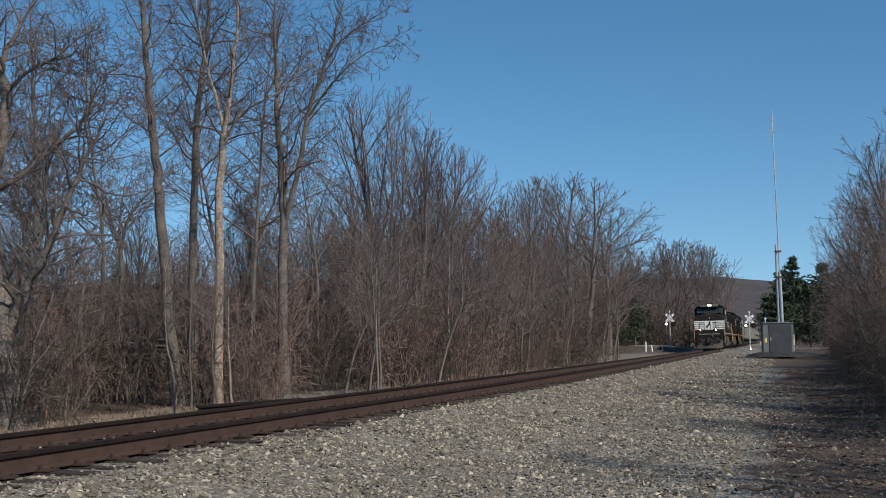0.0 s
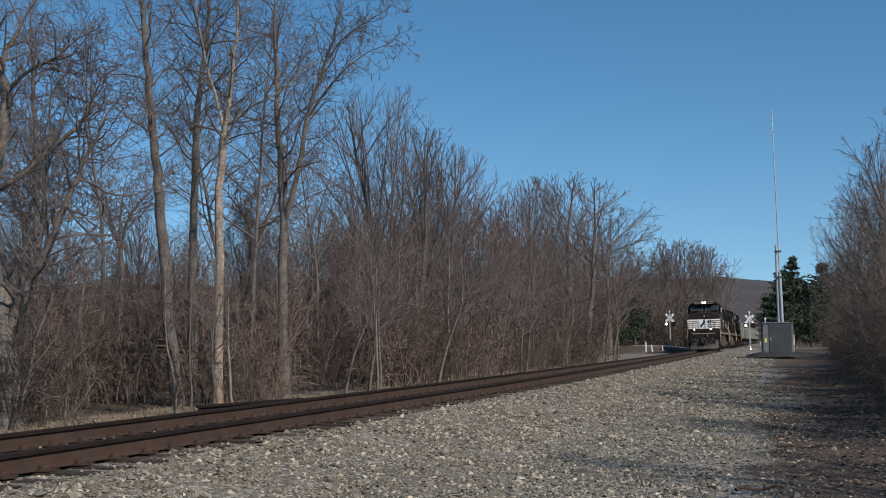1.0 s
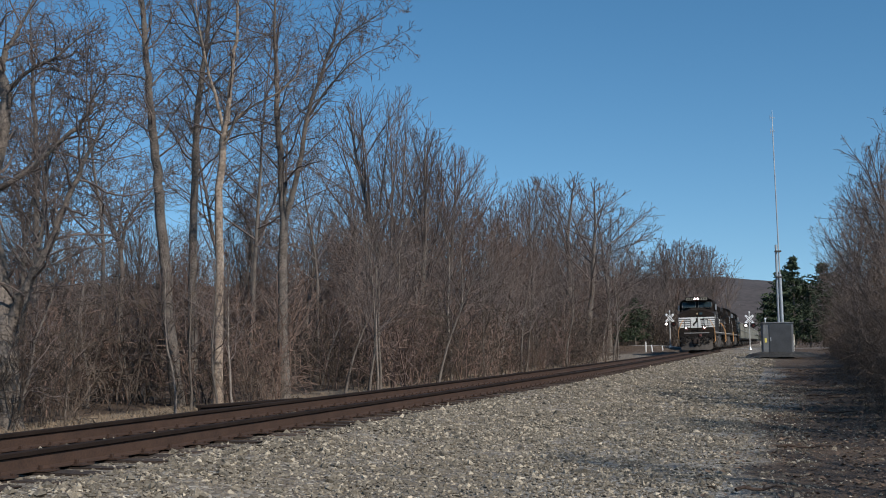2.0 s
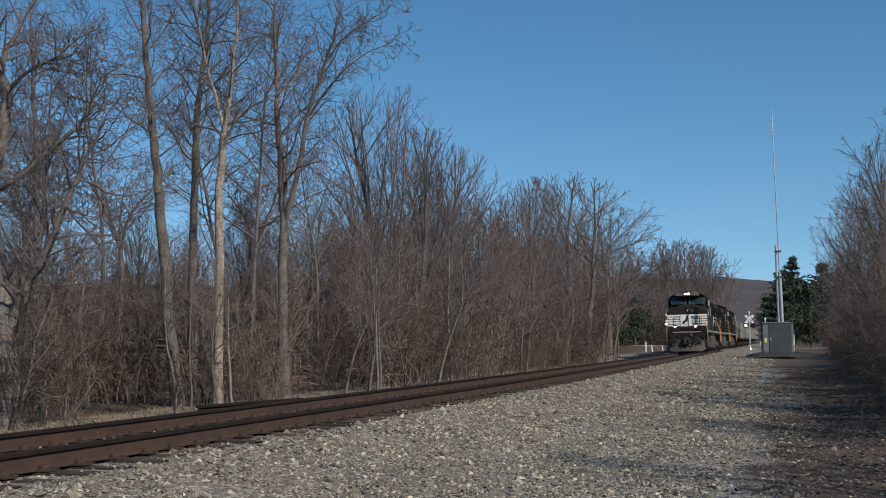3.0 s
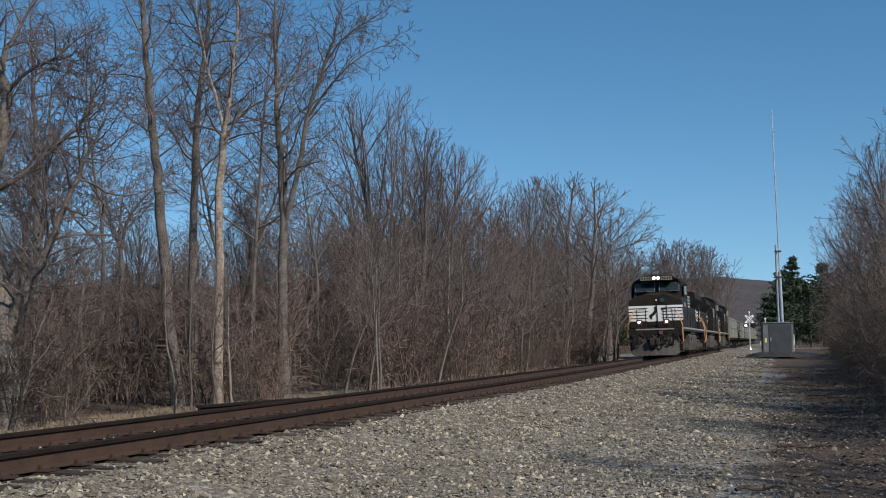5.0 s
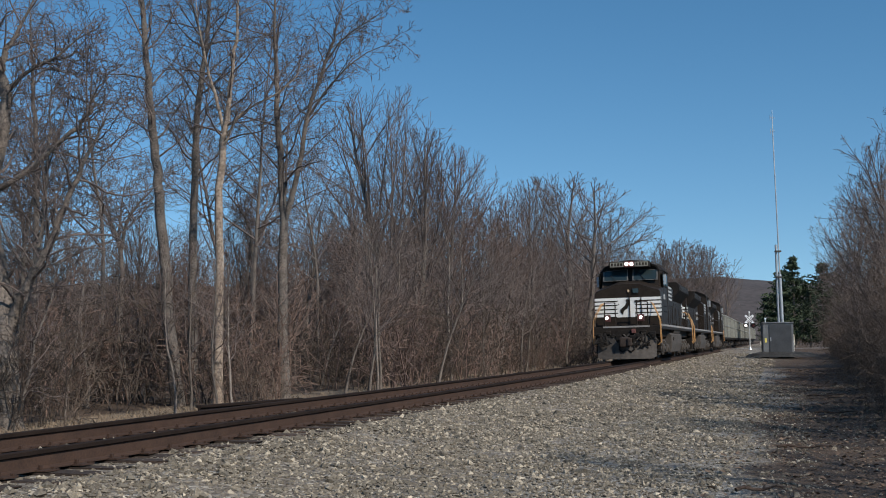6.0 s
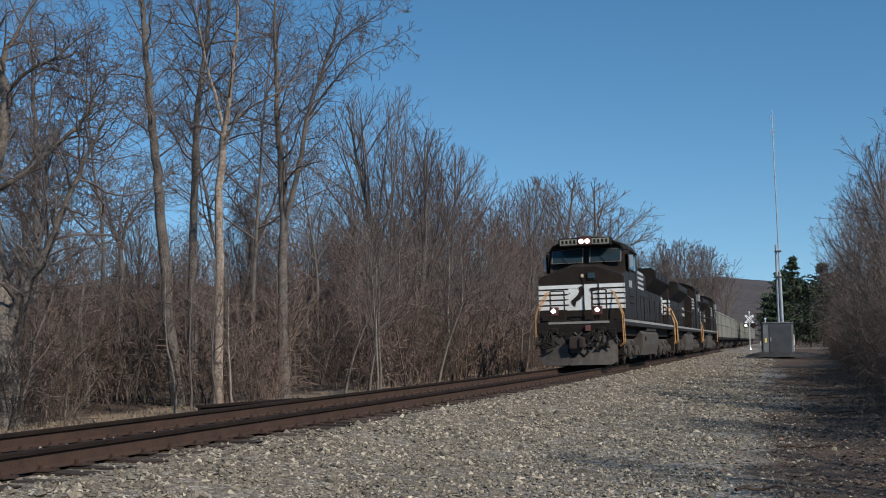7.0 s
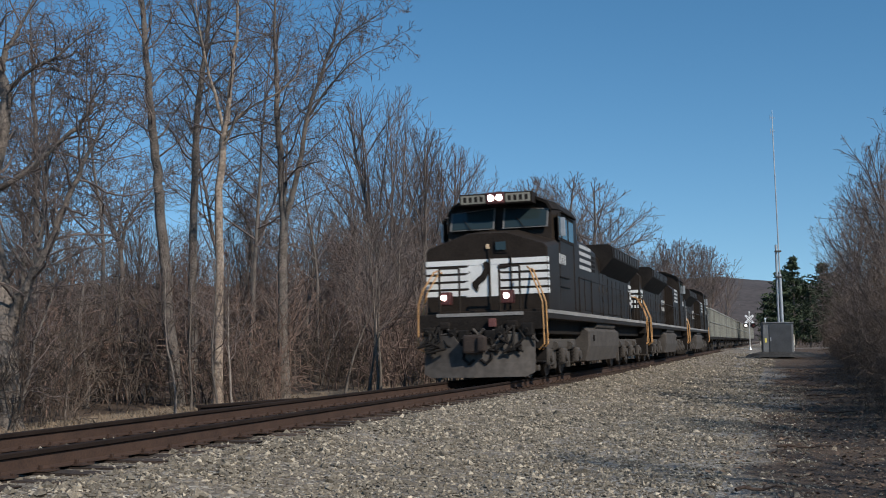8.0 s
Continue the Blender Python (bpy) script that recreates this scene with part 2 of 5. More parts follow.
def windows_frame(bm, pts, inset):
    """A ring of frame round a flat four-cornered opening."""
    c = sum((Vector(p) for p in pts), Vector()) / 4
    outer = [bm.verts.new(p) for p in pts]
    inner = [bm.verts.new(Vector(p).lerp(c, inset)) for p in pts]
    for i in range(4):
        j = (i + 1) % 4
        bm.faces.new((outer[i], outer[j], inner[j], inner[i]))


def slab(pts, thick):
    """A plate on a flat outline, thickened along its normal."""
    bm = bmesh.new()
    f = bm.faces.new([bm.verts.new(p) for p in pts])
    f.normal_update()
    r = bmesh.ops.extrude_face_region(bm, geom=[f])
    n = f.normal * thick
    for v in [g for g in r["geom"] if isinstance(g, bmesh.types.BMVert)]:
        v.co += n
    bmesh.ops.recalc_face_normals(bm, faces=bm.faces)
    return bm


def plate(pts, thick, bevel=0.0):
    bm = slab(pts, thick)
    if bevel:
        bmesh.ops.bevel(bm, geom=list(bm.edges), offset=bevel, segments=2, affect="EDGES")
    return bm




# ---------------------------------------------------------------- ground
def build_ground():
    ss = [-3000, -1200, -500, -200, -100] + [-60 + 4 * i for i in range(9)] + [-24 + 1.0 * i for i in range(104)] + [80 + 2.5 * i for i in range(30)] + [160, 180, 210, 250, 300, 380, 500, 700, 1000, 1500, 2200, 4000]
    sides = [-4000, -2000, -1000, -500, -250, -150, -100, -70, -50, -40, -32, -26, -21, -17, -14, -11.5, -9.5, -8, -7, -6, -5, -4, -3.3, -2.6, -2.1, -1.7, -1.35, -0.95, -0.5,
             0, 0.5, 0.95, 1.35, 1.75, 2.1, 2.5, 3, 3.5, 4, 4.5, 5, 5.5, 6, 6.5, 7, 7.5, 8, 8.5, 9, 9.6, 10.5, 12, 14, 17, 21, 27, 35, 50, 70, 100, 160, 300, 600, 1200, 2500, 4000]
    h = HEAD + BEND * BEND_END
    verts, zones = [], []
    for s in ss:
        for d in sides:
            if abs(d) <= 100:
                x, y = at(s, d)
            else:
                x, y = START[0] + s * math.sin(h) + d * math.cos(h), START[1] + s * math.cos(h) - d * math.sin(h)
            z = bench(s, d)
            if abs(d) > 1.6:
                z += 0.05 * noise.noise((x * 0.4, y * 0.4, 3.1)) + 0.018 * noise.noise((x * 2.1, y * 2.1, 1.7))
            verts.append((x, y, z))
            w = 0.5 * noise.noise((x * 0.25, y * 0.25, 8))
            w2 = 1.5 * noise.noise((x * 0.13, y * 0.13, 2)) + 0.8 * noise.noise((x * 0.6, y * 0.6, 5))
            road = 1 - smooth(2.6, 4.2, abs(s - ROAD)) if abs(d) < 70 else 0
            zones.append((smooth(3.2, 5.2, d + w), max(0.6 * smooth(1.8, 3, -d) * smooth(90, 110, s), smooth(5.7, 7.9, d + 0.75 * w2), 0.62 * smooth(3.0, 6.5, d + 2 * w) * smooth(28, 60, s), smooth(7.0, 9.0, -d + w)), road, smooth(2.4, 3.6, -d + w) * (1 - smooth(7.6, 9.4, -d + w)) * (1 - smooth(70, 100, s))))
    n = len(sides)
    faces = [(i * n + j, i * n + j + 1, (i + 1) * n + j + 1, (i + 1) * n + j) for i in range(len(ss) - 1) for j in range(n - 1)]
    ob = raw("ground", verts, faces, M_GROUND, None, True)
    layer = ob.data.color_attributes.new("zones", "FLOAT_COLOR", "POINT")
    layer.data.foreach_set("color", [c for z in zones for c in z])
    ob.data.flip_normals() if ob.data.polygons[0].normal.z < 0 else None
    tagged(ob, "ground of crushed stone, worn gravel, dry grass and leaf litter", "ground", kind="structure")


build_ground()


def build_hill():
    verts, cols, rows = [], 90, 14
    for j in range(rows):
        for i in range(cols):
            x = -2400 + i * 52
            u = j / (rows - 1)
            top = 106 - 55 * smooth(420, 1300, x) - 25 * smooth(200, 1500, -x)
            top *= 1 + 0.10 * noise.noise((x * 0.004, 0, 5)) + 0.05 * noise.noise((x * 0.03, 0, 2))
            z = top * math.sin(u * math.pi / 2) ** 0.8 + 3 * noise.noise((x * 0.05, u * 9, 4))
            verts.append((x, 1500 + 420 * u, z - 6 * (1 - u)))
    faces = [(j * cols + i, j * cols + i + 1, (j + 1) * cols + i + 1, (j + 1) * cols + i) for j in range(rows - 1) for i in range(cols - 1)]
    tagged(raw("hill", verts, faces, M_HILL, None, True), "long brown wooded hill in the distance, haze tinted into its colour", "hill", kind="structure")


build_hill()


# ---------------------------------------------------------------- track
RAIL = [(-0.07, -0.185), (0.07, -0.185), (0.07, -0.172), (0.012, -0.155), (0.009, -0.055), (0.036, -0.042), (0.037, -0.008), (0.028, 0.0),
        (-0.028, 0.0), (-0.037, -0.008), (-0.036, -0.042), (-0.009, -0.055), (-0.012, -0.155), (-0.07, -0.172)]
STEPS = [-24 + 2.0 * i for i in range(45)] + [66 + 8 * i for i in range(58)]


def build_rail(side):
    n = len(RAIL)
    verts, faces = [], []
    for s in STEPS:
        for a, z in RAIL:
            verts.append((*at(s, side + a), z))
    for j in range(len(STEPS) - 1):
        for i in range(n):
            faces.append((j * n + i, j * n + (i + 1) % n, (j + 1) * n + (i + 1) % n, (j + 1) * n + i))
    ob = raw("rail", verts, faces, M_RUST)
    ob.data.materials.append(M_RAILTOP)
    # head and its underside: dark wear plus the overhang's shade, both as colour
    ob.data.polygons.foreach_set("material_index", [1 if (f % n) in (5, 6, 7, 8, 9, 10, 4) else 0 for f in range(len(faces))])
    tagged(ob, "long rust-brown steel rail, worn head darkened further for shade", "rail", "rails of the track")


for side in (0.755, -0.755):
    build_rail(side)

track_bed = thing("track_ties", "row of weathered wooden ties half sunk in crushed stone", "railway ties", kind="structure")


def tie_mesh(seed):
    rng = random.Random(seed)
    bm = boxed(-1.3, 1.3, -0.115, 0.115, -0.37, -0.188, bevel=0.012)
    for v in bm.verts:
        v.co += Vector((rng.uniform(-0.05, 0.05), rng.uniform(-0.012, 0.012), rng.uniform(-0.016, 0.004)))
    return mesh_of(bm, "tie", M_TIE)


def plate_mesh():
    bm = bmesh.new()
    for x in (-0.755, 0.755):
        box(bm, x - 0.18, x + 0.18, -0.095, 0.095, -0.19, -0.1765)
        for dx, dy in ((-0.085, 0.05), (0.085, -0.05), (-0.15, -0.05), (0.15, 0.05)):
            box(bm, x + dx - 0.014, x + dx + 0.014, dy - 0.014, dy + 0.014, -0.18, -0.135 if abs(dx) < 0.1 else -0.155)
    return mesh_of(bm, "tie_plate", M_RUST)


TIES, PLATES = [tie_mesh(i) for i in range(5)], plate_mesh()
rng = random.Random(11)
for i in range(290):
    s = -16 + 0.53 * i + rng.uniform(-0.03, 0.03)
    x, y, h = track_at(s)
    o = new("tie", TIES[i % 5])
    o.parent = track_bed
    o.matrix_local = pose(x + rng.uniform(-0.12, 0.12), y, rng.uniform(-0.014, 0.004), 0, 0, -math.degrees(h) + rng.uniform(-1.2, 1.2))
    if s < 30:
        o = new("tie_plate", PLATES)
        o.parent = track_bed
        o.matrix_local = pose(x, y, 0, 0, 0, -math.degrees(h))


def build_stones(name, label, areas, seed):
    """Loose crushed stones strewn over stretches of the plan: (s0, s1, side0, side1, stones per square metre, size)."""
    r = np.random.RandomState(seed)
    base = np.array([(1, 0, 0), (-1, 0, 0), (0, 1, 0), (0, -1, 0), (0, 0, 1), (0, 0, -1)], float)
    tris = np.array([(0, 2, 4), (2, 1, 4), (1, 3, 4), (3, 0, 4), (2, 0, 5), (1, 2, 5), (3, 1, 5), (0, 3, 5)])
    vs, fs, count = [], [], 0
    for s0, s1, d0, d1, per, size in areas:
        m = int((s1 - s0) * (d1 - d0) * per)
        s, d = r.uniform(s0, s1, m), r.uniform(d0, d1, m)
        for a, b in zip(s, d):
            x, y = at(a, b)
            z = bench(a, b)
            if abs(b) > 1.6:
                z += 0.05 * noise.noise((x * 0.4, y * 0.4, 3.1)) + 0.018 * noise.noise((x * 2.1, y * 2.1, 1.7))
            k = size * r.lognormal(0, 0.35)
            p = base * r.uniform(0.55, 1.25, (6, 1)) * np.array([1.0, 0.75, 0.6]) * k + r.uniform(-0.25, 0.25, (6, 3)) * k
            t, u = r.uniform(0, 6.28), r.uniform(-0.7, 0.7)
            c, e, cu, su = math.cos(t), math.sin(t), math.cos(u), math.sin(u)
            p = p @ np.array([(1, 0, 0), (0, cu, su), (0, -su, cu)]) @ np.array([(c, e, 0), (-e, c, 0), (0, 0, 1)])
            vs.append(p + (x, y, z + 0.12 * k))
            fs.append(tris + count)
            count += 6
    ob = raw(name, np.concatenate(vs).tolist(), np.concatenate(fs).tolist(), M_STONE)
    tagged(ob, label, "gravel", kind="stuff")


build_stones("crushed_stone", "loose grey-brown crushed stone of the track's shoulder",
             [(-8, 14, 1.35, 3.6, 430, 0.027), (-6, 14, 3.6, 6.5, 400, 0.0235), (14, 30, 1.35, 6.5, 170, 0.031), (30, 52, 1.35, 6, 60, 0.04), (52, 92, 1.35, 6.5, 16, 0.05), (-9, 14, 0.9, 1.35, 110, 0.026), (-12, 12, -0.68, 0.68, 120, 0.034)], 4)
build_stones("bench_gravel", "fine worn gravel strewn with a few larger stones", [(-4, 30, 6.3, 7.4, 170, 0.0185), (-4, 30, 7.4, 9.3, 45, 0.0185)], 5)


def spare_rail():
    """A length of old rail lying on the far shoulder."""
    (xa, ya), (xb, yb) = at(8.0, -2.0), at(11.9, -2.0)
    d = Vector((xb - xa, yb - ya, 0)).normalized()
    nrm = Vector((d.y, -d.x, 0))
    verts = []
    for x, y, lift in ((xa, ya, -0.05), (xb, yb, -0.12)):
        for a, z in RAIL:
            p = Vector((x, y, lift)) + nrm * a * 1.3
            verts.append((p.x, p.y, p.z + z))
    n = len(RAIL)
    faces = [(i, (i + 1) % n, n + (i + 1) % n, n + i) for i in range(n)] + [tuple(range(n))[::-1], tuple(range(n, 2 * n))]
    tagged(raw("spare_rail", verts, faces, M_RAILTOP), "length of old dark rail lying on the stones beside the track", "rail")
    for s in (8.4, 10.0, 11.5):
        x, y = at(s, -2.0)
        t = thing("timber_block", "short weathered timber block under the spare rail", "timber", "blocks under the spare rail", m=pose(x, y, -0.236 - 0.018 * (s - 8), 0, 0, 60))
        part("block", boxed(-0.3, 0.3, -0.1, 0.1, -0.3, 0.0, bevel=0.01), M_TIE, t)


spare_rail()


# ---------------------------------------------------------------- trees
def tube(V, F, pts, radii, sides):
    base = len(V)
    for i, p in enumerate(pts):
        t = (pts[min(i + 1, len(pts) - 1)] - pts[max(i - 1, 0)]).normalized()
        a = t.cross(Vector((0.31, 0.95, 0.05)))
        a.normalize()
        b = t.cross(a)
        for k in range(sides):
            w = 6.28318 * k / sides
            V.append(p + (a * math.cos(w) + b * math.sin(w)) * radii[i])
    for i in range(len(pts) - 1):
        for k in range(sides):
            j = (k + 1) % sides
            F.append((base + i * sides + k, base + i * sides + j, base + (i + 1) * sides + j, base + (i + 1) * sides + k))


def within(p, d, dome):
    """How far from p along d the rounded outline of a crown lies: dome is its middle height, reach and half height."""
    cz, rx, rz = dome
    a = (d.x * d.x + d.y * d.y) / rx ** 2 + (d.z / rz) ** 2
    b = (p.x * d.x + p.y * d.y) / rx ** 2 + (p.z - cz) * d.z / rz ** 2
    c = (p.x * p.x + p.y * p.y) / rx ** 2 + ((p.z - cz) / rz) ** 2 - 1
    return max((-b + math.sqrt(max(b * b - a * c, 0.0))) / a, 0.0)


def limb(out, rng, p, d, length, r, level, spec):
    """Grow one limb and what springs from it. out: a pair of lists for each mesh, trunk and crown."""
    segs, wob, up = spec["segs"][level], spec["wobble"][level], spec["up"][level]
    pts, dirs, q, v = [p.copy()], [d.copy()], p.copy(), d.copy()
    for _ in range(segs):
        v = (v + Vector((rng.gauss(0, wob), rng.gauss(0, wob), rng.gauss(0, wob) + up))).normalized()
        q = q + v * (length / segs)
        pts.append(q)
        dirs.append(v)
    tip = spec["tip"][level]
    thin = spec["thin"]
    radii = [max(r * (1 - (1 - tip) * i / segs), thin) for i in range(segs + 1)]
    if level == 0:
        radii[0] *= 1.35
    V, F = out[0] if level == 0 else out[1]
    tube(V, F, pts, radii, spec["sides"][level])
    if level + 1 >= len(spec["segs"]):
        return
    kids, lo, (a0, a1) = spec["kids"][level], spec["lo"][level], spec["angle"][level]
    if level > 0:
        kids = max(2, int(round(kids * (0.45 + 0.55 * length / spec["ref"][level]))))
    turn = rng.uniform(0, 6.28)
    for i in range(kids):
        t = lo + (1 - lo) * ((i + rng.uniform(0.1, 0.9)) / kids)
        f = min(t * segs, segs - 1e-4)
        j = int(f)
        base = pts[j].lerp(pts[j + 1], f - j)
        ax = dirs[j + 1]
        side = ax.cross(Vector((0.2, 0.3, 0.93))).normalized() if abs(ax.z) < 0.97 else Vector((1, 0, 0))
        turn += 2.4 + rng.uniform(-0.5, 0.5)
        side = Matrix.Rotation(turn, 3, ax) @ side
        an = radians(rng.uniform(a0, a1))
        nd = (ax * math.cos(an) + side * math.sin(an)).normalized()
        shape = spec["shape"][level]
        ln = length * spec["ratio"][level] * rng.uniform(0.7, 1.2) * (1 - shape * (t - lo) / (1 - lo + 1e-6))
        if "dome" in spec:
            room = within(base, nd, spec["dome"]) * rng.uniform(0.86, 1.02)
            ln = room if level == 0 else min(ln, max(room, 0.12))
        limb(out, rng, base, nd, ln, min(r * (1 - (1 - tip) * t) * 0.65, 0.11 * r + ln * 0.0062), level + 1, spec)


def grown(seed, spec, height, radius, lean=(0, 0)):
    rng = random.Random(seed)
    out = (([], []), ([], []))
    limb(out, rng, Vector((0, 0, -0.25)), Vector((lean[0], lean[1], 1)).normalized(), height, radius, 0, spec)
    return out


def spec_of(**k):
    s = dict(segs=(10, 6, 4, 1), wobble=(0.022, 0.19, 0.27, 0.3), up=(0.0, 0.06, 0.05, 0.03), tip=(0.16, 0.3, 0.4, 0.7), thin=0.007, sides=(8, 5, 3, 3),
             kids=(18, 12, 11, 0), lo=(0.36, 0.2, 0.12, 0), angle=((38, 68), (28, 58), (25, 60), (0, 0)), ratio=(0.36, 0.42, 0.42, 0), shape=(0.55, 0.4, 0.4, 0), ref=(1, 4.5, 1.8, 1))
    s.update(k)
    return s


TALL = spec_of(kids=(18, 11, 9, 0), thin=0.0075, wobble=(0.05, 0.17, 0.25, 0.28))
DOME = spec_of(segs=(9, 6, 4, 2), kids=(26, 13, 9, 0), lo=(0.14, 0.15, 0.1, 0), angle=((12, 46), (16, 40), (18, 45), (0, 0)), ratio=(0.66, 0.4, 0.4, 0), shape=(0.5, 0.4, 0.4, 0), up=(0, 0.035, 0.03, 0.02), ref=(1, 7, 2.6, 1),
               wobble=(0.035, 0.07, 0.12, 0.16), tip=(0.12, 0.2, 0.4, 0.7), thin=0.0078, dome=(6.4, 4.4, 6.0))
WIDE = spec_of(kids=(17, 12, 8, 0), segs=(10, 8, 5, 2), lo=(0.24, 0.2, 0.1, 0), angle=((22, 72), (22, 46), (20, 50), (0, 0)), ratio=(0.72, 0.42, 0.42, 0), shape=(0.35, 0.35, 0.4, 0), up=(0, 0.035, 0.02, 0.02), ref=(1, 7, 3, 1),
               wobble=(0.06, 0.08, 0.13, 0.18), tip=(0.15, 0.18, 0.35, 0.7), thin=0.0125, dome=(6.2, 6.4, 6.0))
# near trees: sinuous limbs and arching twigs
NEAR = spec_of(segs=(10, 9, 6, 3), wobble=(0.02, 0.17, 0.24, 0.26), up=(0, 0.03, 0.01, 0.0), tip=(0.16, 0.22, 0.35, 0.6), thin=0.006, kids=(16, 9, 6, 0), lo=(0.3, 0.14, 0.1, 0),
               angle=((35, 70), (30, 65), (30, 65), (0, 0)), ratio=(0.36, 0.5, 0.55, 0), ref=(1, 2.4, 1.2, 1))
YOUNG = spec_of(segs=(7, 4, 2), wobble=(0.06, 0.14, 0.2), up=(0, 0.08, 0.06), tip=(0.15, 0.3, 0.6), sides=(5, 3, 3), kids=(26, 11, 0), lo=(0.12, 0.1, 0), angle=((25, 55), (22, 55), (0, 0)), ratio=(0.4, 0.45, 0), shape=(0.6, 0.4, 0), ref=(1, 3, 1), thin=0.010)


def tree_meshes(seed, spec, height, radius, bark, twig, lean=(0, 0)):
    (tv, tf), (cv, cf) = grown(seed, spec, height, radius, lean)
    made = []
    for name, v, f, m in (("trunk", tv, tf, bark), ("crown", cv, cf, twig)):
        me = bpy.data.meshes.new(name)
        me.from_pydata(v, [], f)
        me.materials.append(m)
        me.polygons.foreach_set("use_smooth", [True] * len(f))
        made.append(me)
    return made, max(p.z for p in cv)


def flowing(path, rng, loose, steps=5):
    """A smooth wandering line through the points of a path."""
    P = [Vector(p) for p in path]
    P = [P[0] * 2 - P[1]] + P + [P[-1] * 2 - P[-2]]
    pts = []
    for i in range(1, len(P) - 2):
        for k in range(steps):
            u = k / steps
            p = 0.5 * (2 * P[i] + (P[i + 1] - P[i - 1]) * u + (2 * P[i - 1] - 5 * P[i] + 4 * P[i + 1] - P[i + 2]) * u * u + (3 * P[i] - P[i - 1] - 3 * P[i + 1] + P[i + 2]) * u ** 3)
            pts.append(p + Vector((rng.gauss(0, loose), rng.gauss(0, loose), 0)))
    return pts + [P[-2]]


def shaped_tree(seed, bark, twig, stems, spec=NEAR):
    """A tree whose trunk and main limbs follow their own lines: (path, thick, thin end, side limbs, first, length)."""
    rng = random.Random(seed)
    out = (([], []), ([], []))
    for path, r0, r1, kids, lo, ln in stems:
        pts = flowing(path, rng, min(0.02, r0 * 0.25))
        n = len(pts) - 1
        rad = [(r0 + (r1 - r0) * i / n) * (1 - (i / n) ** 6 * 0.8) for i in range(n + 1)]
        if path[0][2] < 0:
            rad[0] *= 1.4
            rad[1] *= 1.15
        tube(*out[0], pts, rad, 9 if r0 > 0.06 else 6)
        turn = rng.uniform(0, 6.28)
        kids = int(kids * 1.45)
        for i in range(kids):
            f = min((lo + (1 - lo) * (i + rng.uniform(0.1, 0.9)) / kids) * n, n - 1e-3)
            j = int(f)
            ax = (pts[j + 1] - pts[j]).normalized()
            turn += 2.4 + rng.uniform(-0.6, 0.6)
            side = Matrix.Rotation(turn, 3, ax) @ ax.orthogonal().normalized()
            an = radians(rng.uniform(30, 68))
            length = 1.2 * ln * rng.uniform(0.55, 1.25) * (1 - 0.35 * f / n)
            limb(out, rng, pts[j].lerp(pts[j + 1], f - j), ax * math.cos(an) + side * math.sin(an), length, min(rad[j] * 0.55, 0.008 + 0.011 * length), 1, spec)
    made = []
    for name, (v, f), m in (("trunk", out[0], bark), ("crown", out[1], twig)):
        me = bpy.data.meshes.new(name)
        me.from_pydata(v, [], f)
        me.materials.append(m)
        me.polygons.foreach_set("use_smooth", [True] * len(f))
        made.append(me)
    return made, 1.0


def plant(kind, x, y, scale, turn, label, group="trees along the track", name="bare_tree", z=None):
    e = thing(name, label, "tree", group)
    z = ground_at(x, y) if z is None else z
    e.matrix_world = pose(x, y, z - 0.03, 0, 0, turn) @ Matrix.Diagonal((scale, scale, scale, 1))
    for me in kind[0]:
        o = new(me.name.split(".")[0], me)
        o.parent = e
    return e


def spot(px, depth):
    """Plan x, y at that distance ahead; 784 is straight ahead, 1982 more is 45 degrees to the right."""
    return (px - 784) / 1982 * depth, depth


L_TALL = "tall slim bare tree with a grey trunk beside the track"
L_DOME = "bare tree with dense upswept grey-brown twigs in the wood"
L_WIDE = "bare tree with wide spreading limbs and fine twigs"
L_YOUNG = "young bare tree with a thin stem among brush"

tall = [tree_meshes(20 + i, TALL, 16, 0.12, M_BARK, M_TWIG) for i in range(3)]
pale = shaped_tree(31, M_PALE, M_TWIG, [
    ([(0, 0, -0.3), (-0.02, 0, 4.7), (0.05, 0, 7.0), (0.11, 0, 7.5), (0.22, 0.1, 8.6), (0.36, 0.1, 10.0), (0.5, 0, 11.6), (0.6, 0, 13)], 0.125, 0.02, 20, 0.3, 1.9),
    ([(0.05, 0, 7.0), (0.6, -0.2, 7.9), (1.67, -0.3, 8.5), (2.4, -0.3, 9.3)], 0.045, 0.01, 9, 0.2, 1.4),
    ([(0.11, 0, 7.4), (-0.3, 0.3, 8.8), (-0.65, 0.4, 10.2), (-0.9, 0.4, 12)], 0.06, 0.012, 10, 0.2, 1.6)])
leaning = shaped_tree(33, M_BARK, M_TWIG, [
    ([(0, 0, -0.3), (-0.31, 0, 2.5), (-0.54, 0, 5.0), (-0.76, 0, 6.9), (-0.93, 0, 8.5), (-1.12, 0, 10.5), (-1.23, 0, 12.4), (-1.2, 0, 14.5)], 0.18, 0.05, 26, 0.42, 2.0)])
upright = shaped_tree(34, M_BARK, M_TWIG, [
    ([(0, 0, -0.3), (-0.02, 0, 3.5), (-0.01, 0, 6.1), (0.1, 0, 8.7), (0.28, 0, 10.4), (0.43, 0, 12.1), (0.6, 0, 14.5)], 0.145, 0.045, 22, 0.36, 2.1),
    ([(0.28, 0, 10.2), (0.0, 0.3, 11.4), (-0.5, 0.4, 13)], 0.06, 0.02, 8, 0.2, 1.8)])
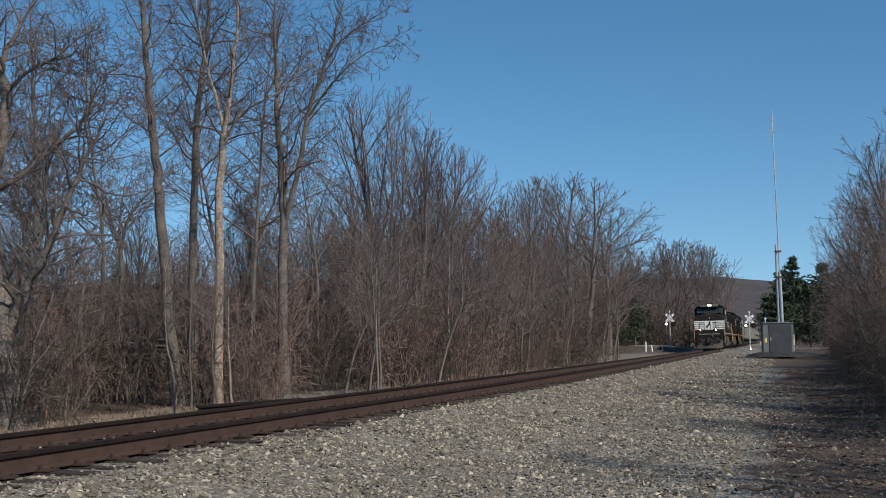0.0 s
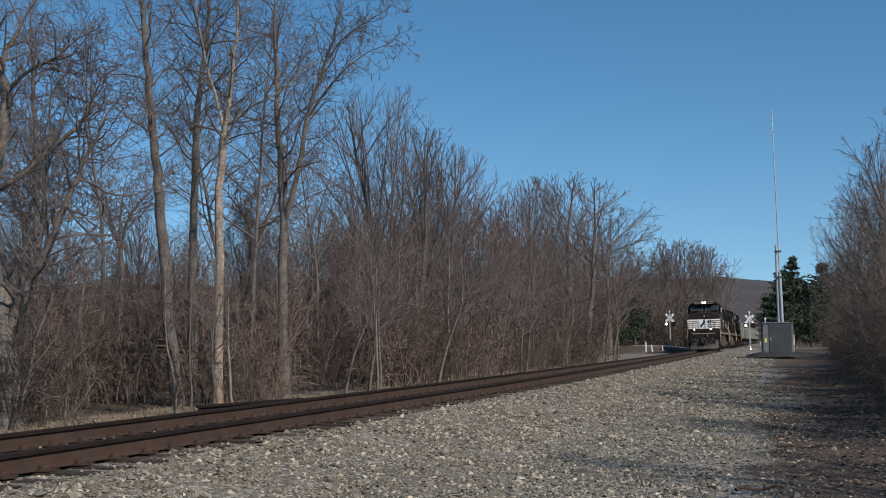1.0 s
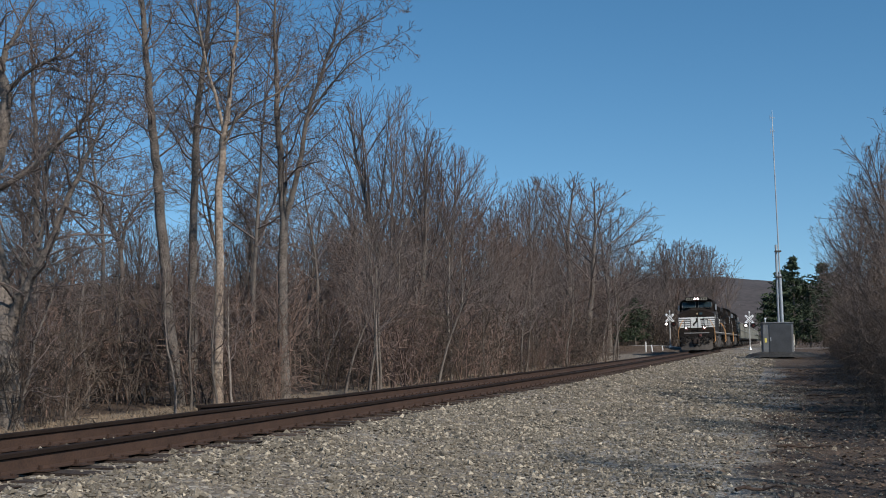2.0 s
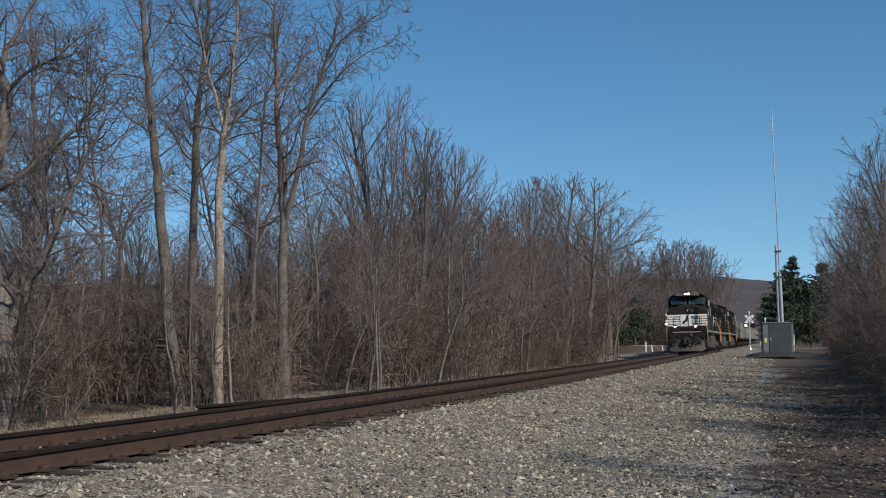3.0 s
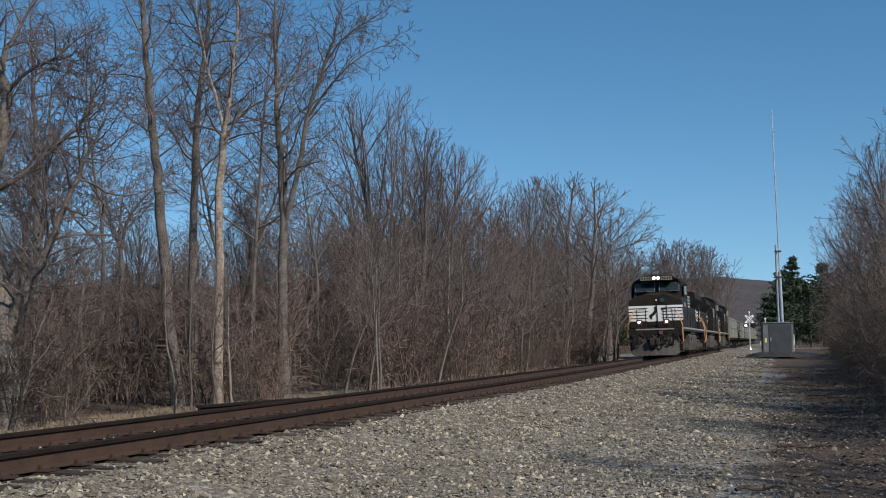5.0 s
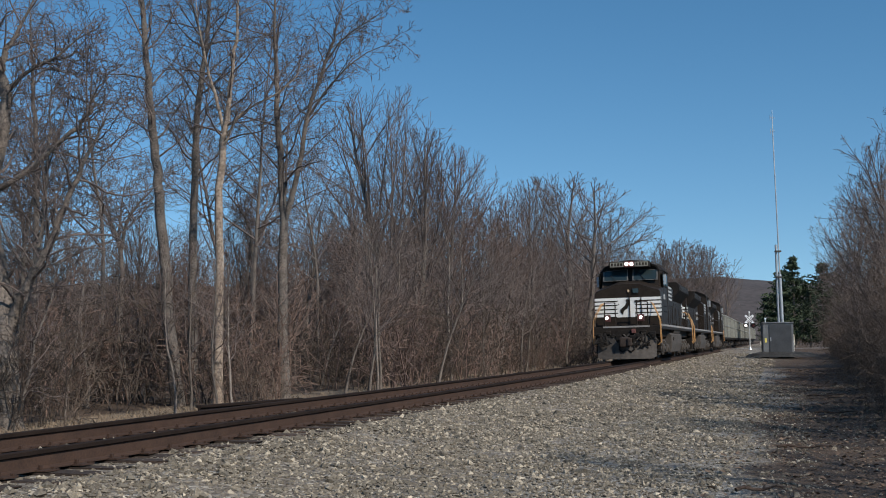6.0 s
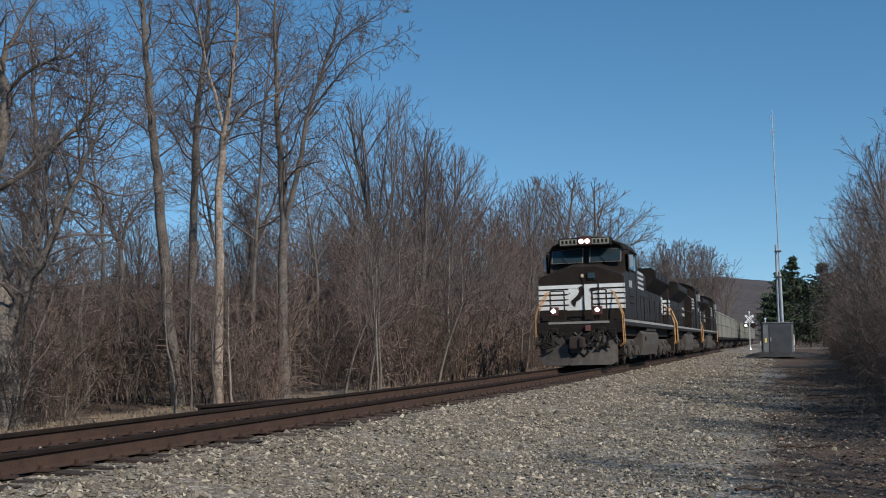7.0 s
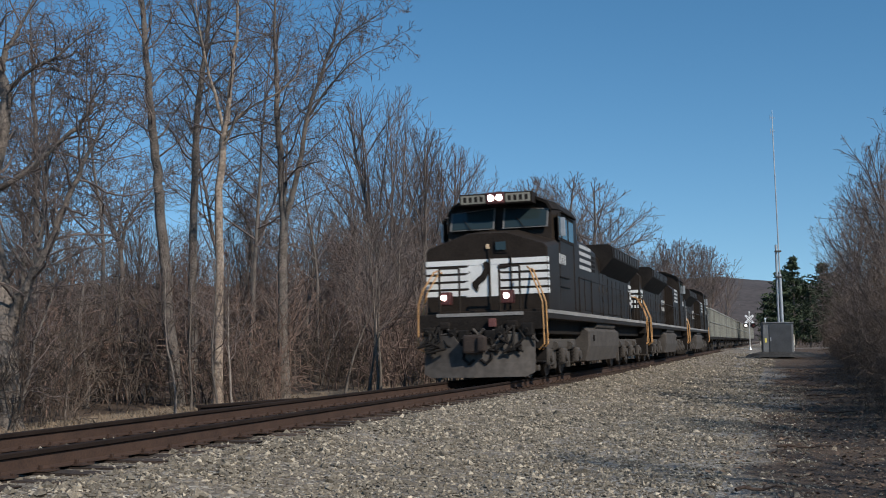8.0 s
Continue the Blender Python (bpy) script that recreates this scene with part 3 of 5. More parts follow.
twin = shaped_tree(35, M_BARK, M_TWIG, [
    ([(0, 0, -0.3), (-0.09, 0, 3.4), (-0.07, 0, 5.2), (-0.15, 0, 6.8), (-0.24, 0, 8.5), (-0.32, 0, 10.2), (-0.39, 0, 12), (-0.4, 0, 14)], 0.16, 0.03, 24, 0.3, 2.2),
    ([(-0.06, 0, 5.2), (0.4, -0.1, 6.9), (0.7, -0.2, 8.6), (1.21, -0.3, 10.0), (1.58, -0.3, 11.2), (2.0, -0.3, 12.8)], 0.09, 0.02, 14, 0.2, 1.8),
    ([(0.68, -0.2, 8.4), (1.41, -0.5, 9.3), (2.26, -0.6, 10.1), (3.4, -0.6, 10.6)], 0.045, 0.008, 12, 0.2, 1.1),
    ([(1.21, -0.3, 10.0), (1.75, -0.4, 10.7), (2.6, -0.4, 11.3), (3.3, -0.4, 11.8)], 0.035, 0.008, 10, 0.2, 1.0)])
old = shaped_tree(36, M_BARK, M_TWIG, [
    ([(0, 0, -0.4), (-0.08, 0, 1.1), (-0.14, 0, 2.1), (-0.5, 0.1, 3.8), (-0.7, 0.1, 4.7), (-0.4, 0.1, 5.9), (-0.3, 0.1, 7.0), (-0.4, 0, 7.5), (-0.1, 0, 8.2), (0.4, 0, 9.2)], 0.27, 0.05, 22, 0.22, 1.9),
    ([(-0.1, 0, 1.9), (0.17, -0.2, 2.6), (0.57, -0.4, 3.2), (0.9, -0.5, 3.8), (1.16, -0.6, 4.4), (1.52, -0.7, 5.2), (1.86, -0.7, 5.9), (2.2, -0.8, 6.5)], 0.12, 0.03, 20, 0.12, 1.9),
    ([(-0.68, 0.1, 4.6), (-0.35, -0.3, 4.85), (0.35, -0.5, 5.2), (1.19, -0.6, 5.9), (1.72, -0.7, 6.4), (1.82, -0.7, 6.8), (2.3, -0.7, 7.4)], 0.075, 0.02, 16, 0.25, 1.5),
    ([(-0.3, 0.1, 7.0), (0.3, -0.2, 7.4), (0.89, -0.4, 7.6), (1.35, -0.5, 7.95), (1.9, -0.6, 8.2)], 0.05, 0.012, 11, 0.2, 1.2),
    ([(0.05, -0.1, 1.6), (0.4, -0.3, 2.6), (0.61, -0.3, 3.8), (0.68, -0.2, 4.9), (0.74, -0.2, 6.2), (0.7, -0.2, 8)], 0.06, 0.02, 16, 0.2, 1.4),
    ([(0.15, -0.2, 0.0), (0.45, -0.3, 1.0), (0.55, -0.3, 1.8), (0.9, -0.4, 2.6), (1.0, -0.4, 3.4)], 0.04, 0.012, 12, 0.15, 1.1)])
forked = shaped_tree(37, M_BARK, M_TWIG, [
    ([(0, 0, -0.3), (0.05, 0, 3), (0, 0, 6.0), (-0.5, 0, 7.4), (-1.3, 0, 9.0), (-1.8, 0, 10.5)], 0.16, 0.025, 16, 0.4, 2.4),
    ([(0, 0, 5.9), (0.3, 0, 7.4), (1.1, 0, 8.6), (2.4, 0, 9.8)], 0.1, 0.02, 12, 0.2, 2.0),
    ([(-0.1, 0, 6.2), (-0.1, 0.3, 8), (0.2, 0.3, 10.2)], 0.08, 0.02, 10, 0.2, 2.0)], dict(NEAR, thin=0.009))
dome = [tree_meshes(40 + i, DOME, 12, 0.2, M_BARK, M_TWIG if i != 1 else M_TWIG_RED) for i in range(3)]
wide = [tree_meshes(50 + i, WIDE, 12, 0.26, M_BARK, M_TWIG) for i in range(2)]
FAR = spec_of(segs=(6, 3, 1), wobble=(0.06, 0.12, 0.2), up=(0, 0.09, 0.06), tip=(0.15, 0.3, 0.6), sides=(5, 3, 3), kids=(30, 12, 0), lo=(0.12, 0.1, 0), angle=((22, 55), (20, 55), (0, 0)), ratio=(0.46, 0.42, 0), shape=(0.5, 0.4, 0), ref=(1, 4, 1), thin=0.017)
far_trees = [tree_meshes(65 + i, FAR, 12, 0.15, M_BARK, M_TWIG if i else M_TWIG_RED) for i in range(3)]
FULL = dict(DOME, thin=0.0165, kids=(20, 8, 6, 0), angle=((12, 60), (20, 45), (20, 50), (0, 0)), dome=(6.4, 5.4, 5.8))
dome_far = [tree_meshes(45 + i, FULL, 12, 0.2, M_BARK, M_TWIG if i else M_TWIG_RED) for i in range(2)]
young = [tree_meshes(60 + i, YOUNG, 9, 0.07, M_BARK, M_TWIG if i < 2 else M_TWIG_RED) for i in range(3)]


def height_at(rise, x, y):
    """Height of a tree whose top stands that far above eye level, seen from the camera's place."""
    return rise / 1982 * y + 0.92 - ground_at(x, y)


def stand(rows):
    for kind, bearing, depth, rise, turn, label in rows:
        x, y = spot(bearing, depth)
        plant(kind, x, y, height_at(rise, x, y) / kind[1], turn, label)


for kind, x, y, turn, label in (
        (leaning, -7.27, 31, 0, "tall grey tree trunk leaning away from the track's end"),
        (upright, -7.37, 33, 0, L_TALL),
        (pale, -6.0, 30, 0, "tall slim tree with pale peeling bark"),
        (twin, -4.65, 33, 0, "tall grey tree forking into two stems above the brush"),
        (old, -8.82, 23, 0, "old bare tree with a thick trunk and crooked dark limbs"),
        (old, -12.6, 27, 0, "old bare tree with long limbs reaching towards the track"),
        (upright, -14.6, 40, 150, L_TALL),
        (forked, -15.6, 54, 0, "bare tree forking low into wide crooked limbs"),
        (forked, -19.5, 52, 130, "bare tree forking low into wide crooked limbs"),
        (forked, -9.5, 56, 220, "bare tree forking low into wide crooked limbs")):
    plant(kind, x, y, 1.0, turn, label)
stand([
    (tall[2], 175, 43, 660, 30, L_TALL),
    (tall[1], 440, 46, 620, 250, L_TALL),
    (tall[0], 405, 56, 560, 260, L_TALL),
    (tall[2], 560, 48, 470, 310, L_TALL),
    (dome[0], 640, 52, 310, 0, L_DOME),
    (dome[2], 45, 58, 240, 80, L_DOME),
    (dome[0], 130, 60, 225, 10, L_DOME),
    (dome[2], 250, 60, 235, 200, L_DOME),
    (dome[1], 430, 58, 245, 100, L_DOME),
    (dome[0], 540, 54, 265, 310, L_DOME)])
stand([
    (dome[0], 690, 62, 462, 70, L_DOME),
    (dome[1], 795, 70, 355, 130, "bare tree with dense reddish-brown twigs in the wood"),
    (dome[2], 745, 66, 388, 10, L_DOME),
    (dome_far[1], 850, 74, 265, 33, L_DOME),
    (dome[1], 890, 84, 262, 60, "bare tree with dense reddish-brown twigs in the wood"),
    (dome[2], 945, 96, 295, 190, L_DOME),
    (wide[1], 1040, 108, 297, 20, L_WIDE),
    (wide[0], 995, 112, 300, 140, L_WIDE),
    (dome_far[0], 905, 92, 225, 50, L_DOME),
    (wide[0], 1075, 116, 240, 200, L_WIDE)])
stand([
    (wide[1], 1195, 165, 182, 100, L_WIDE),
    (dome[0], 1160, 160, 165, 220, L_DOME),
    (dome[2], 1240, 185, 172, 40, L_DOME),
    (dome_far[1], 1150, 150, 130, 80, L_DOME),
    (dome_far[0], 1190, 160, 180, 140, L_DOME),
    (dome_far[1], 1220, 172, 185, 300, L_DOME),
    (dome_far[0], 1255, 190, 168, 10, L_DOME),
    (dome_far[1], 1283, 215, 125, 170, L_DOME)])

# the wood behind them
SKYLINE_X = [-200, 560, 640, 700, 830, 870, 950, 1100, 1170, 1210, 1290, 1340]
SKYLINE_Y = [370, 350, 330, 290, 320, 385, 375, 395, 455, 460, 505, 525]
rng = random.Random(7)
for i in range(95):
    s = rng.uniform(8, 190)
    d = -rng.uniform(9, 30 + 0.2 * s)
    x, y = at(s, d)
    px = 784 + x / y * 1982
    if not -150 < px < 1285 or y < 26:
        continue
    top = float(np.interp(px, SKYLINE_X, SKYLINE_Y)) + rng.uniform(10, 170)
    hgt = min(max(height_at(607 - top, x, y), 4.0), 17)
    kind, label = rng.choice([(young[0], L_YOUNG), (young[1], L_YOUNG), (young[2], L_YOUNG), (dome[1], L_DOME), (tall[1], L_TALL)]) if y < 90 else (young[i % 3], L_YOUNG)
    plant(kind, x, y, hgt / kind[1], rng.uniform(0, 360), label, "trees of the wood")


for i in range(160):
    s = rng.uniform(28, 230)
    d = -rng.uniform(9, 34 + 0.15 * s)
    x, y = at(s, d)
    px = 784 + x / y * 1982
    if not -100 < px < 1300 or abs(s - ROAD) < 4:
        continue
    top = float(np.interp(px, SKYLINE_X, SKYLINE_Y)) + rng.uniform(0, 140)
    kind = far_trees[i % 3]
    plant(kind, x, y, min(max(height_at(607 - top, x, y), 4.0), 18) / kind[1], rng.uniform(0, 360), "bare grey-brown tree deep in the wood", "trees of the wood")


SAPLING = dict(YOUNG, kids=(17, 8, 0), lo=(0.3, 0.1, 0), wobble=(0.1, 0.2, 0.3))
saplings = [tree_meshes(160 + i, SAPLING, 9, 0.075, M_SAPLING, M_TWIG) for i in range(3)]
for i in range(44):
    s = rng.uniform(14, 85)
    x, y = at(s, -rng.uniform(4.8, 12))
    kind = saplings[i % 3]
    top = float(np.interp(784 + x / y * 1982, SKYLINE_X, SKYLINE_Y)) + 30
    plant(kind, x, y, min(rng.uniform(0.6, 1.15), height_at(607 - top, x, y) / kind[1]), rng.uniform(0, 360), "slim pale-stemmed sapling at the wood's edge", "saplings at the wood's edge", "sapling")


def brush_mesh(seed, stems, spread, height, twig, thin, kids=9, thick=0.03):
    """A clump of bare brush: many bowed stems with side twigs."""
    rng = random.Random(seed)
    spec = spec_of(segs=(5, 2, 1), wobble=(0.17, 0.3, 0.3), up=(0.02, 0.02, 0), tip=(0.35, 0.5, 0.8), sides=(3, 3, 3), kids=(kids, 4, 0), lo=(0.15, 0.2, 0), angle=((25, 80), (30, 80), (0, 0)),
                   ratio=(0.34, 0.42, 0), shape=(0.4, 0.3, 0), ref=(1, 1.2, 1), thin=thin)
    out = (([], []), ([], []))
    for _ in range(stems):
        w, q = rng.uniform(0, 6.28), 1.5 * spread * math.sqrt(rng.random())
        p = Vector((q * math.cos(w), q * math.sin(w), -0.2))
        d = Vector((rng.gauss(0, 0.15), rng.gauss(0, 0.15), 1)).normalized()
        limb(out, rng, p, d, height * rng.uniform(0.45, 1.1), rng.uniform(0.4, 1.0) * thick, 0, spec)
    V, F = list(out[0][0]), list(out[0][1])
    n = len(V)
    V += out[1][0]
    F += [tuple(a + n for a in f) for f in out[1][1]]
    me = bpy.data.meshes.new("brush")
    me.from_pydata(V, [], F)
    me.materials.append(twig)
    return me


BRUSH = [brush_mesh(70 + i, 16, 0.9, 3.6, M_BRUSH if i != 1 else M_TWIG_RED, 0.009, 8) for i in range(3)]
M_THICKET = mat("thicket_stems", (0.05, 0.035, 0.027), (0.15, 0.11, 0.085), 0.8, 6, 0.9, 0, 0, 0.01, 0.3)
FAR_BRUSH = [brush_mesh(80 + i, 15, 1.5, 4.5, M_BRUSH, 0.02, 5) for i in range(2)]
THICK = [brush_mesh(90 + i, 30, 1.0, 4.4, M_THICKET, 0.0048, 14, 0.014) for i in range(3)]


def clump(mesh, x, y, scale, turn, label, group):
    o = new("brush_clump", mesh)
    tagged(o, label, "shrub", group)
    o.matrix_world = pose(x, y, ground_at(x, y), 0, 0, turn) @ Matrix.Diagonal((scale, scale, scale * rng.uniform(0.85, 1.15), 1))


L_BRUSH = "tangled clump of bare brown brush beside the track"
for i in range(125):
    s = rng.uniform(6, 75)
    d = -rng.uniform(5.0 + max(0, 14 - s) * 0.3, 17)
    x, y = at(s, d)
    if y > 17 and not (s < 18 and d > -9.3):
        clump(BRUSH[i % 3], x, y, rng.uniform(0.55, 1.25), rng.uniform(0, 360), L_BRUSH, "brush along the wood's edge")
for i in range(34):
    x, y = at(rng.uniform(3, 22), -rng.uniform(9.6, 17))
    if y > 20:
        clump(BRUSH[(2 * i) % 3], x, y, rng.uniform(0.6, 1.1), rng.uniform(0, 360), L_BRUSH, "brush along the wood's edge")


def joined(name, label, items):
    """Many clumps, too far off to tell apart, as one object."""
    vs, fs, n = [], [], 0
    for mesh, m in items:
        co = np.empty(len(mesh.vertices) * 3)
        mesh.vertices.foreach_get("co", co)
        co = co.reshape(-1, 3) @ np.array(m.to_3x3()).T + np.array(m.translation)
        ix = np.empty(len(mesh.loops), dtype=int)
        mesh.loops.foreach_get("vertex_index", ix)
        vs.append(co)
        fs.append(ix.reshape(-1, 4) + n)
        n += len(co)
    ob = raw(name, np.concatenate(vs).tolist(), np.concatenate(fs).tolist(), M_BRUSH)
    tagged(ob, label, "shrub", kind="stuff")


def strewn(count, s0, s1, d0, d1, k0, k1):
    items = []
    for i in range(count):
        s, d = rng.uniform(s0, s1), rng.uniform(d0, d1)
        if abs(s - ROAD) < 6:
            continue
        x, y = at(s, d)
        k = rng.uniform(k0, k1)
        items.append((FAR_BRUSH[i % 2], pose(x, y, ground_at(x, y), 0, 0, rng.uniform(0, 360)) @ Matrix.Diagonal((k, k, k, 1))))
    return items


joined("distant_brush", "tangled bare brown brush deep in the wood", strewn(70, 45, 200, -40, -6, 0.7, 1.2) + strewn(44, 42, 120, -60, -25, 1.0, 1.5))
joined("roadside_brush", "tangled bare brown brush beyond the level crossing",
       strewn(46, 130, 290, -26, -4, 0.9, 1.7) + strewn(28, 130, 260, 7, 30, 0.8, 1.4) + strewn(18, 84, 118, 13, 26, 0.7, 1.1))
for i in range(34):
    s, d = rng.uniform(130, 330), -rng.uniform(7, 40)
    x, y = at(s, d)
    px = 784 + x / y * 1982
    top = float(np.interp(px, SKYLINE_X, SKYLINE_Y)) + rng.uniform(0, 50)
    plant(far_trees[i % 3], x, y, max(height_at(607 - top, x, y), 5.0) / far_trees[i % 3][1], rng.uniform(0, 360), "bare grey-brown tree deep in the wood", "trees of the wood")
for px, depth, k in ((52, 22.6, 0.75), (75, 24, 0.7)):
    clump(BRUSH[0], *spot(px, depth), k, px * 9, "tangle of dark bare stems round the old trunk", "brush along the wood's edge")
# thicket on the camera's side
for i in range(100):
    s = 11 + i * 0.77 + rng.uniform(-0.6, 0.6)
    d = 9.1 + rng.uniform(-0.1, 3.4) + 0.022 * s
    k = 1.0 - 0.12 * smooth(25, 75, s) + 0.2 * noise.noise((s * 0.12, 0, 4))
    k *= 0.58 + 0.42 * smooth(0.0, 2.3, d - 9.1 - 0.022 * s)   # low along the gravel, taller behind
    clump(THICK[i % 3], *at(s, d), rng.uniform(0.8, 1.15) * k, rng.uniform(0, 360), "dense dark thicket of bare brush beside the gravel", "thicket beside the gravel")
for i in range(7):
    s = -14 + 1.4 * i
    clump(THICK[i % 3], *at(s, 11.2 + rng.uniform(-0.5, 2.0)), rng.uniform(0.9, 1.2), rng.uniform(0, 360), "dense dark thicket of bare brush beside the gravel", "thicket beside the gravel")
small_dome = [tree_meshes(140 + i, dict(DOME, thin=0.0085, dome=(6.4, 3.6, 6.0), wobble=(0.05, 0.1, 0.16, 0.2), angle=((15, 50), (20, 50), (20, 50), (0, 0))), 12, 0.12, M_BARK, M_TWIG) for i in range(2)]
for i, (bearing, depth, rise) in enumerate(((1604, 24, 425), (1584, 27, 375), (1568, 31, 300), (1540, 34, 305), (1514, 39, 265), (1540, 41, 215), (1496, 47, 170), (1620, 22, 330), (1505, 56, 170))):
    x, y = spot(bearing, depth)
    kind = small_dome[i % 2]
    plant(kind, x, y, height_at(rise, x, y) / kind[1], i * 77, "small bare tree with fine twigs in the thicket", "trees in the thicket")
# beyond the view, these throw their shade on the gravel
for i, (x, y, hgt) in enumerate(((11.2, 11.0, 10.2), (11.4, 3.4, 11.5))):
    plant(small_dome[i % 2], x, y, hgt / small_dome[i % 2][1], i * 50, "small bare tree with fine twigs in the thicket", "trees in the thicket")

# ---------------------------------------------------------------- evergreens
def pine_meshes(seed, height, radius):
    r = random.Random(seed)
    V, F = [], []
    tube(V, F, [Vector((0, 0, -0.2)), Vector((0.05, 0, height * 0.5)), Vector((0, 0.05, height))], [0.17, 0.1, 0.02], 7)
    CV, CF = [], []
    z = height * 0.12
    while z < height * 0.99:
        u = z / height
        reach = radius * min(1.0, 1.9 * (1 - u) ** 0.8) * (0.55 + 0.45 * min(1.0, u * 4)) * r.uniform(0.55, 1.2) + 0.12
        for k in range(7):
            w = r.uniform(0, 6.28)
            ln = reach * r.uniform(0.6, 1.1)
            tipv = Vector((math.cos(w) * ln, math.sin(w) * ln, z + ln * r.uniform(-0.05, 0.35)))
            base = Vector((0, 0, z))
            tube(CV, CF, [base, tipv], [0.03, 0.01], 3)
            for _ in range(int(8 + 11 * ln)):
                f = r.uniform(0.25, 1.05)
                c = base.lerp(tipv, f) + Vector((r.gauss(0, 0.16), r.gauss(0, 0.16), r.gauss(0, 0.1)))
                a = Vector((r.gauss(0, 1), r.gauss(0, 1), r.gauss(0.3, 0.6))).normalized()
                b = a.cross(Vector((r.gauss(0, 1), r.gauss(0, 1), 0.4))).normalized()
                n = len(CV)
                g = r.uniform(0.16, 0.34)
                CV += [c - a * g, c + b * g * 0.3, c + a * g, c - b * g * 0.3]
                CF += [(n, n + 1, n + 2, n + 3)]
        z += height * 0.05 * r.uniform(0.6, 1.5)
    made = []
    for name, v, f, m in (("trunk", V, F, M_BARK), ("crown", CV, CF, M_NEEDLE)):
        me = bpy.data.meshes.new(name)
        me.from_pydata(v, [], f)
        me.materials.append(m)
        made.append(me)
    return made, height


pine = [pine_meshes(3, 9, 2.5), pine_meshes(5, 9, 3.0)]
for px, depth, scale, k in ((1404, 150, 1.36, 0), (1385, 158, 1.2, 1), (1455, 150, 1.25, 1), (1432, 142, 0.85, 0), (1480, 160, 1.2, 0), (1356, 185, 0.8, 1), (1378, 190, 0.9, 1),
                            (1122, 132, 0.62, 1), (1100, 128, 0.5, 0), (1145, 150, 0.6, 1)):
    plant(pine[k], *spot(px, depth), scale, px * 7, "dark green pine with drooping dense needles", "pines", "pine_tree")


def build_grass():
    r = random.Random(21)
    V, F = [], []
    for _ in range(9000):
        s, d = r.uniform(2, 22) if r.random() < 0.8 else r.uniform(20, 60), -r.gauss(6.0, 1.5)
        if d > -3.0 or d < -8.6:
            continue
        x, y = at(s, d)
        if y < 15:
            continue
        z = ground_at(x, y)
        h, w = r.uniform(0.05, 0.18), r.uniform(0.008, 0.02)
        a, lx, ly = r.uniform(0, 6.28), r.gauss(0, 0.16), r.gauss(0, 0.16)
        n = len(V)
        V += [(x - w * math.cos(a), y - w * math.sin(a), z - 0.03), (x + w * math.cos(a), y + w * math.sin(a), z - 0.03), (x + lx, y + ly, z + h)]
        F.append((n, n + 1, n + 2))
    tagged(raw("dry_grass", V, F, M_GRASS), "tufts of dry tan grass along the far side", "grass", kind="stuff")
    V, F = [], []
    for _ in range(9000):
        s, d = r.uniform(-2, 50), r.gauss(9.0, 1.7)
        if d < 6.2:
            continue
        x, y = at(s, d)
        z = ground_at(x, y) + 0.015
        g, a = r.uniform(0.025, 0.06), r.uniform(0, 6.28)
        n = len(V)
        c, e = math.cos(a) * g, math.sin(a) * g
        V += [(x - c, y - e, z), (x + e * 0.6, y - c * 0.6, z + 0.02), (x + c, y + e, z + r.uniform(0, 0.04)), (x - e * 0.6, y + c * 0.6, z + 0.015)]
        F.append((n, n + 1, n + 2, n + 3))
    tagged(raw("fallen_leaves", V, F, M_LITTER), "brown dead leaves strewn under the thicket", "leaf litter", kind="stuff")


build_grass()


def fallen_stick(s, d, length, turn, bend):
    x, y = at(s, d)
    V, F = [], []
    pts = [Vector((length * (u - 0.5), bend * math.sin(math.pi * u), 0.03 + 0.02 * math.sin(9 * u))) for u in (0, 0.2, 0.4, 0.6, 0.8, 1.0)]
    tube(V, F, pts, [0.02, 0.019, 0.017, 0.014, 0.01, 0.006], 6)
    tube(V, F, [pts[3], pts[3] + Vector((0.12 * length, 0.16 * length, 0.04))], [0.014, 0.006], 5)
    o = raw("fallen_branch", V, F, M_TIE, None, True)
    o.matrix_world = pose(x, y, ground_at(x, y) + 0.03, 0, 0, turn)
    tagged(o, "dead dark branch lying on the gravel's edge", "branch", "fallen branches")


for row in ((3.0, 6.9, 0.5, 10, 0.05), (7.5, 7.3, 0.7, -12, 0.08), (15, 7.9, 0.8, -5, 0.07), (22, 7.9, 1.0, 8, 0.12)):
    fallen_stick(*row)


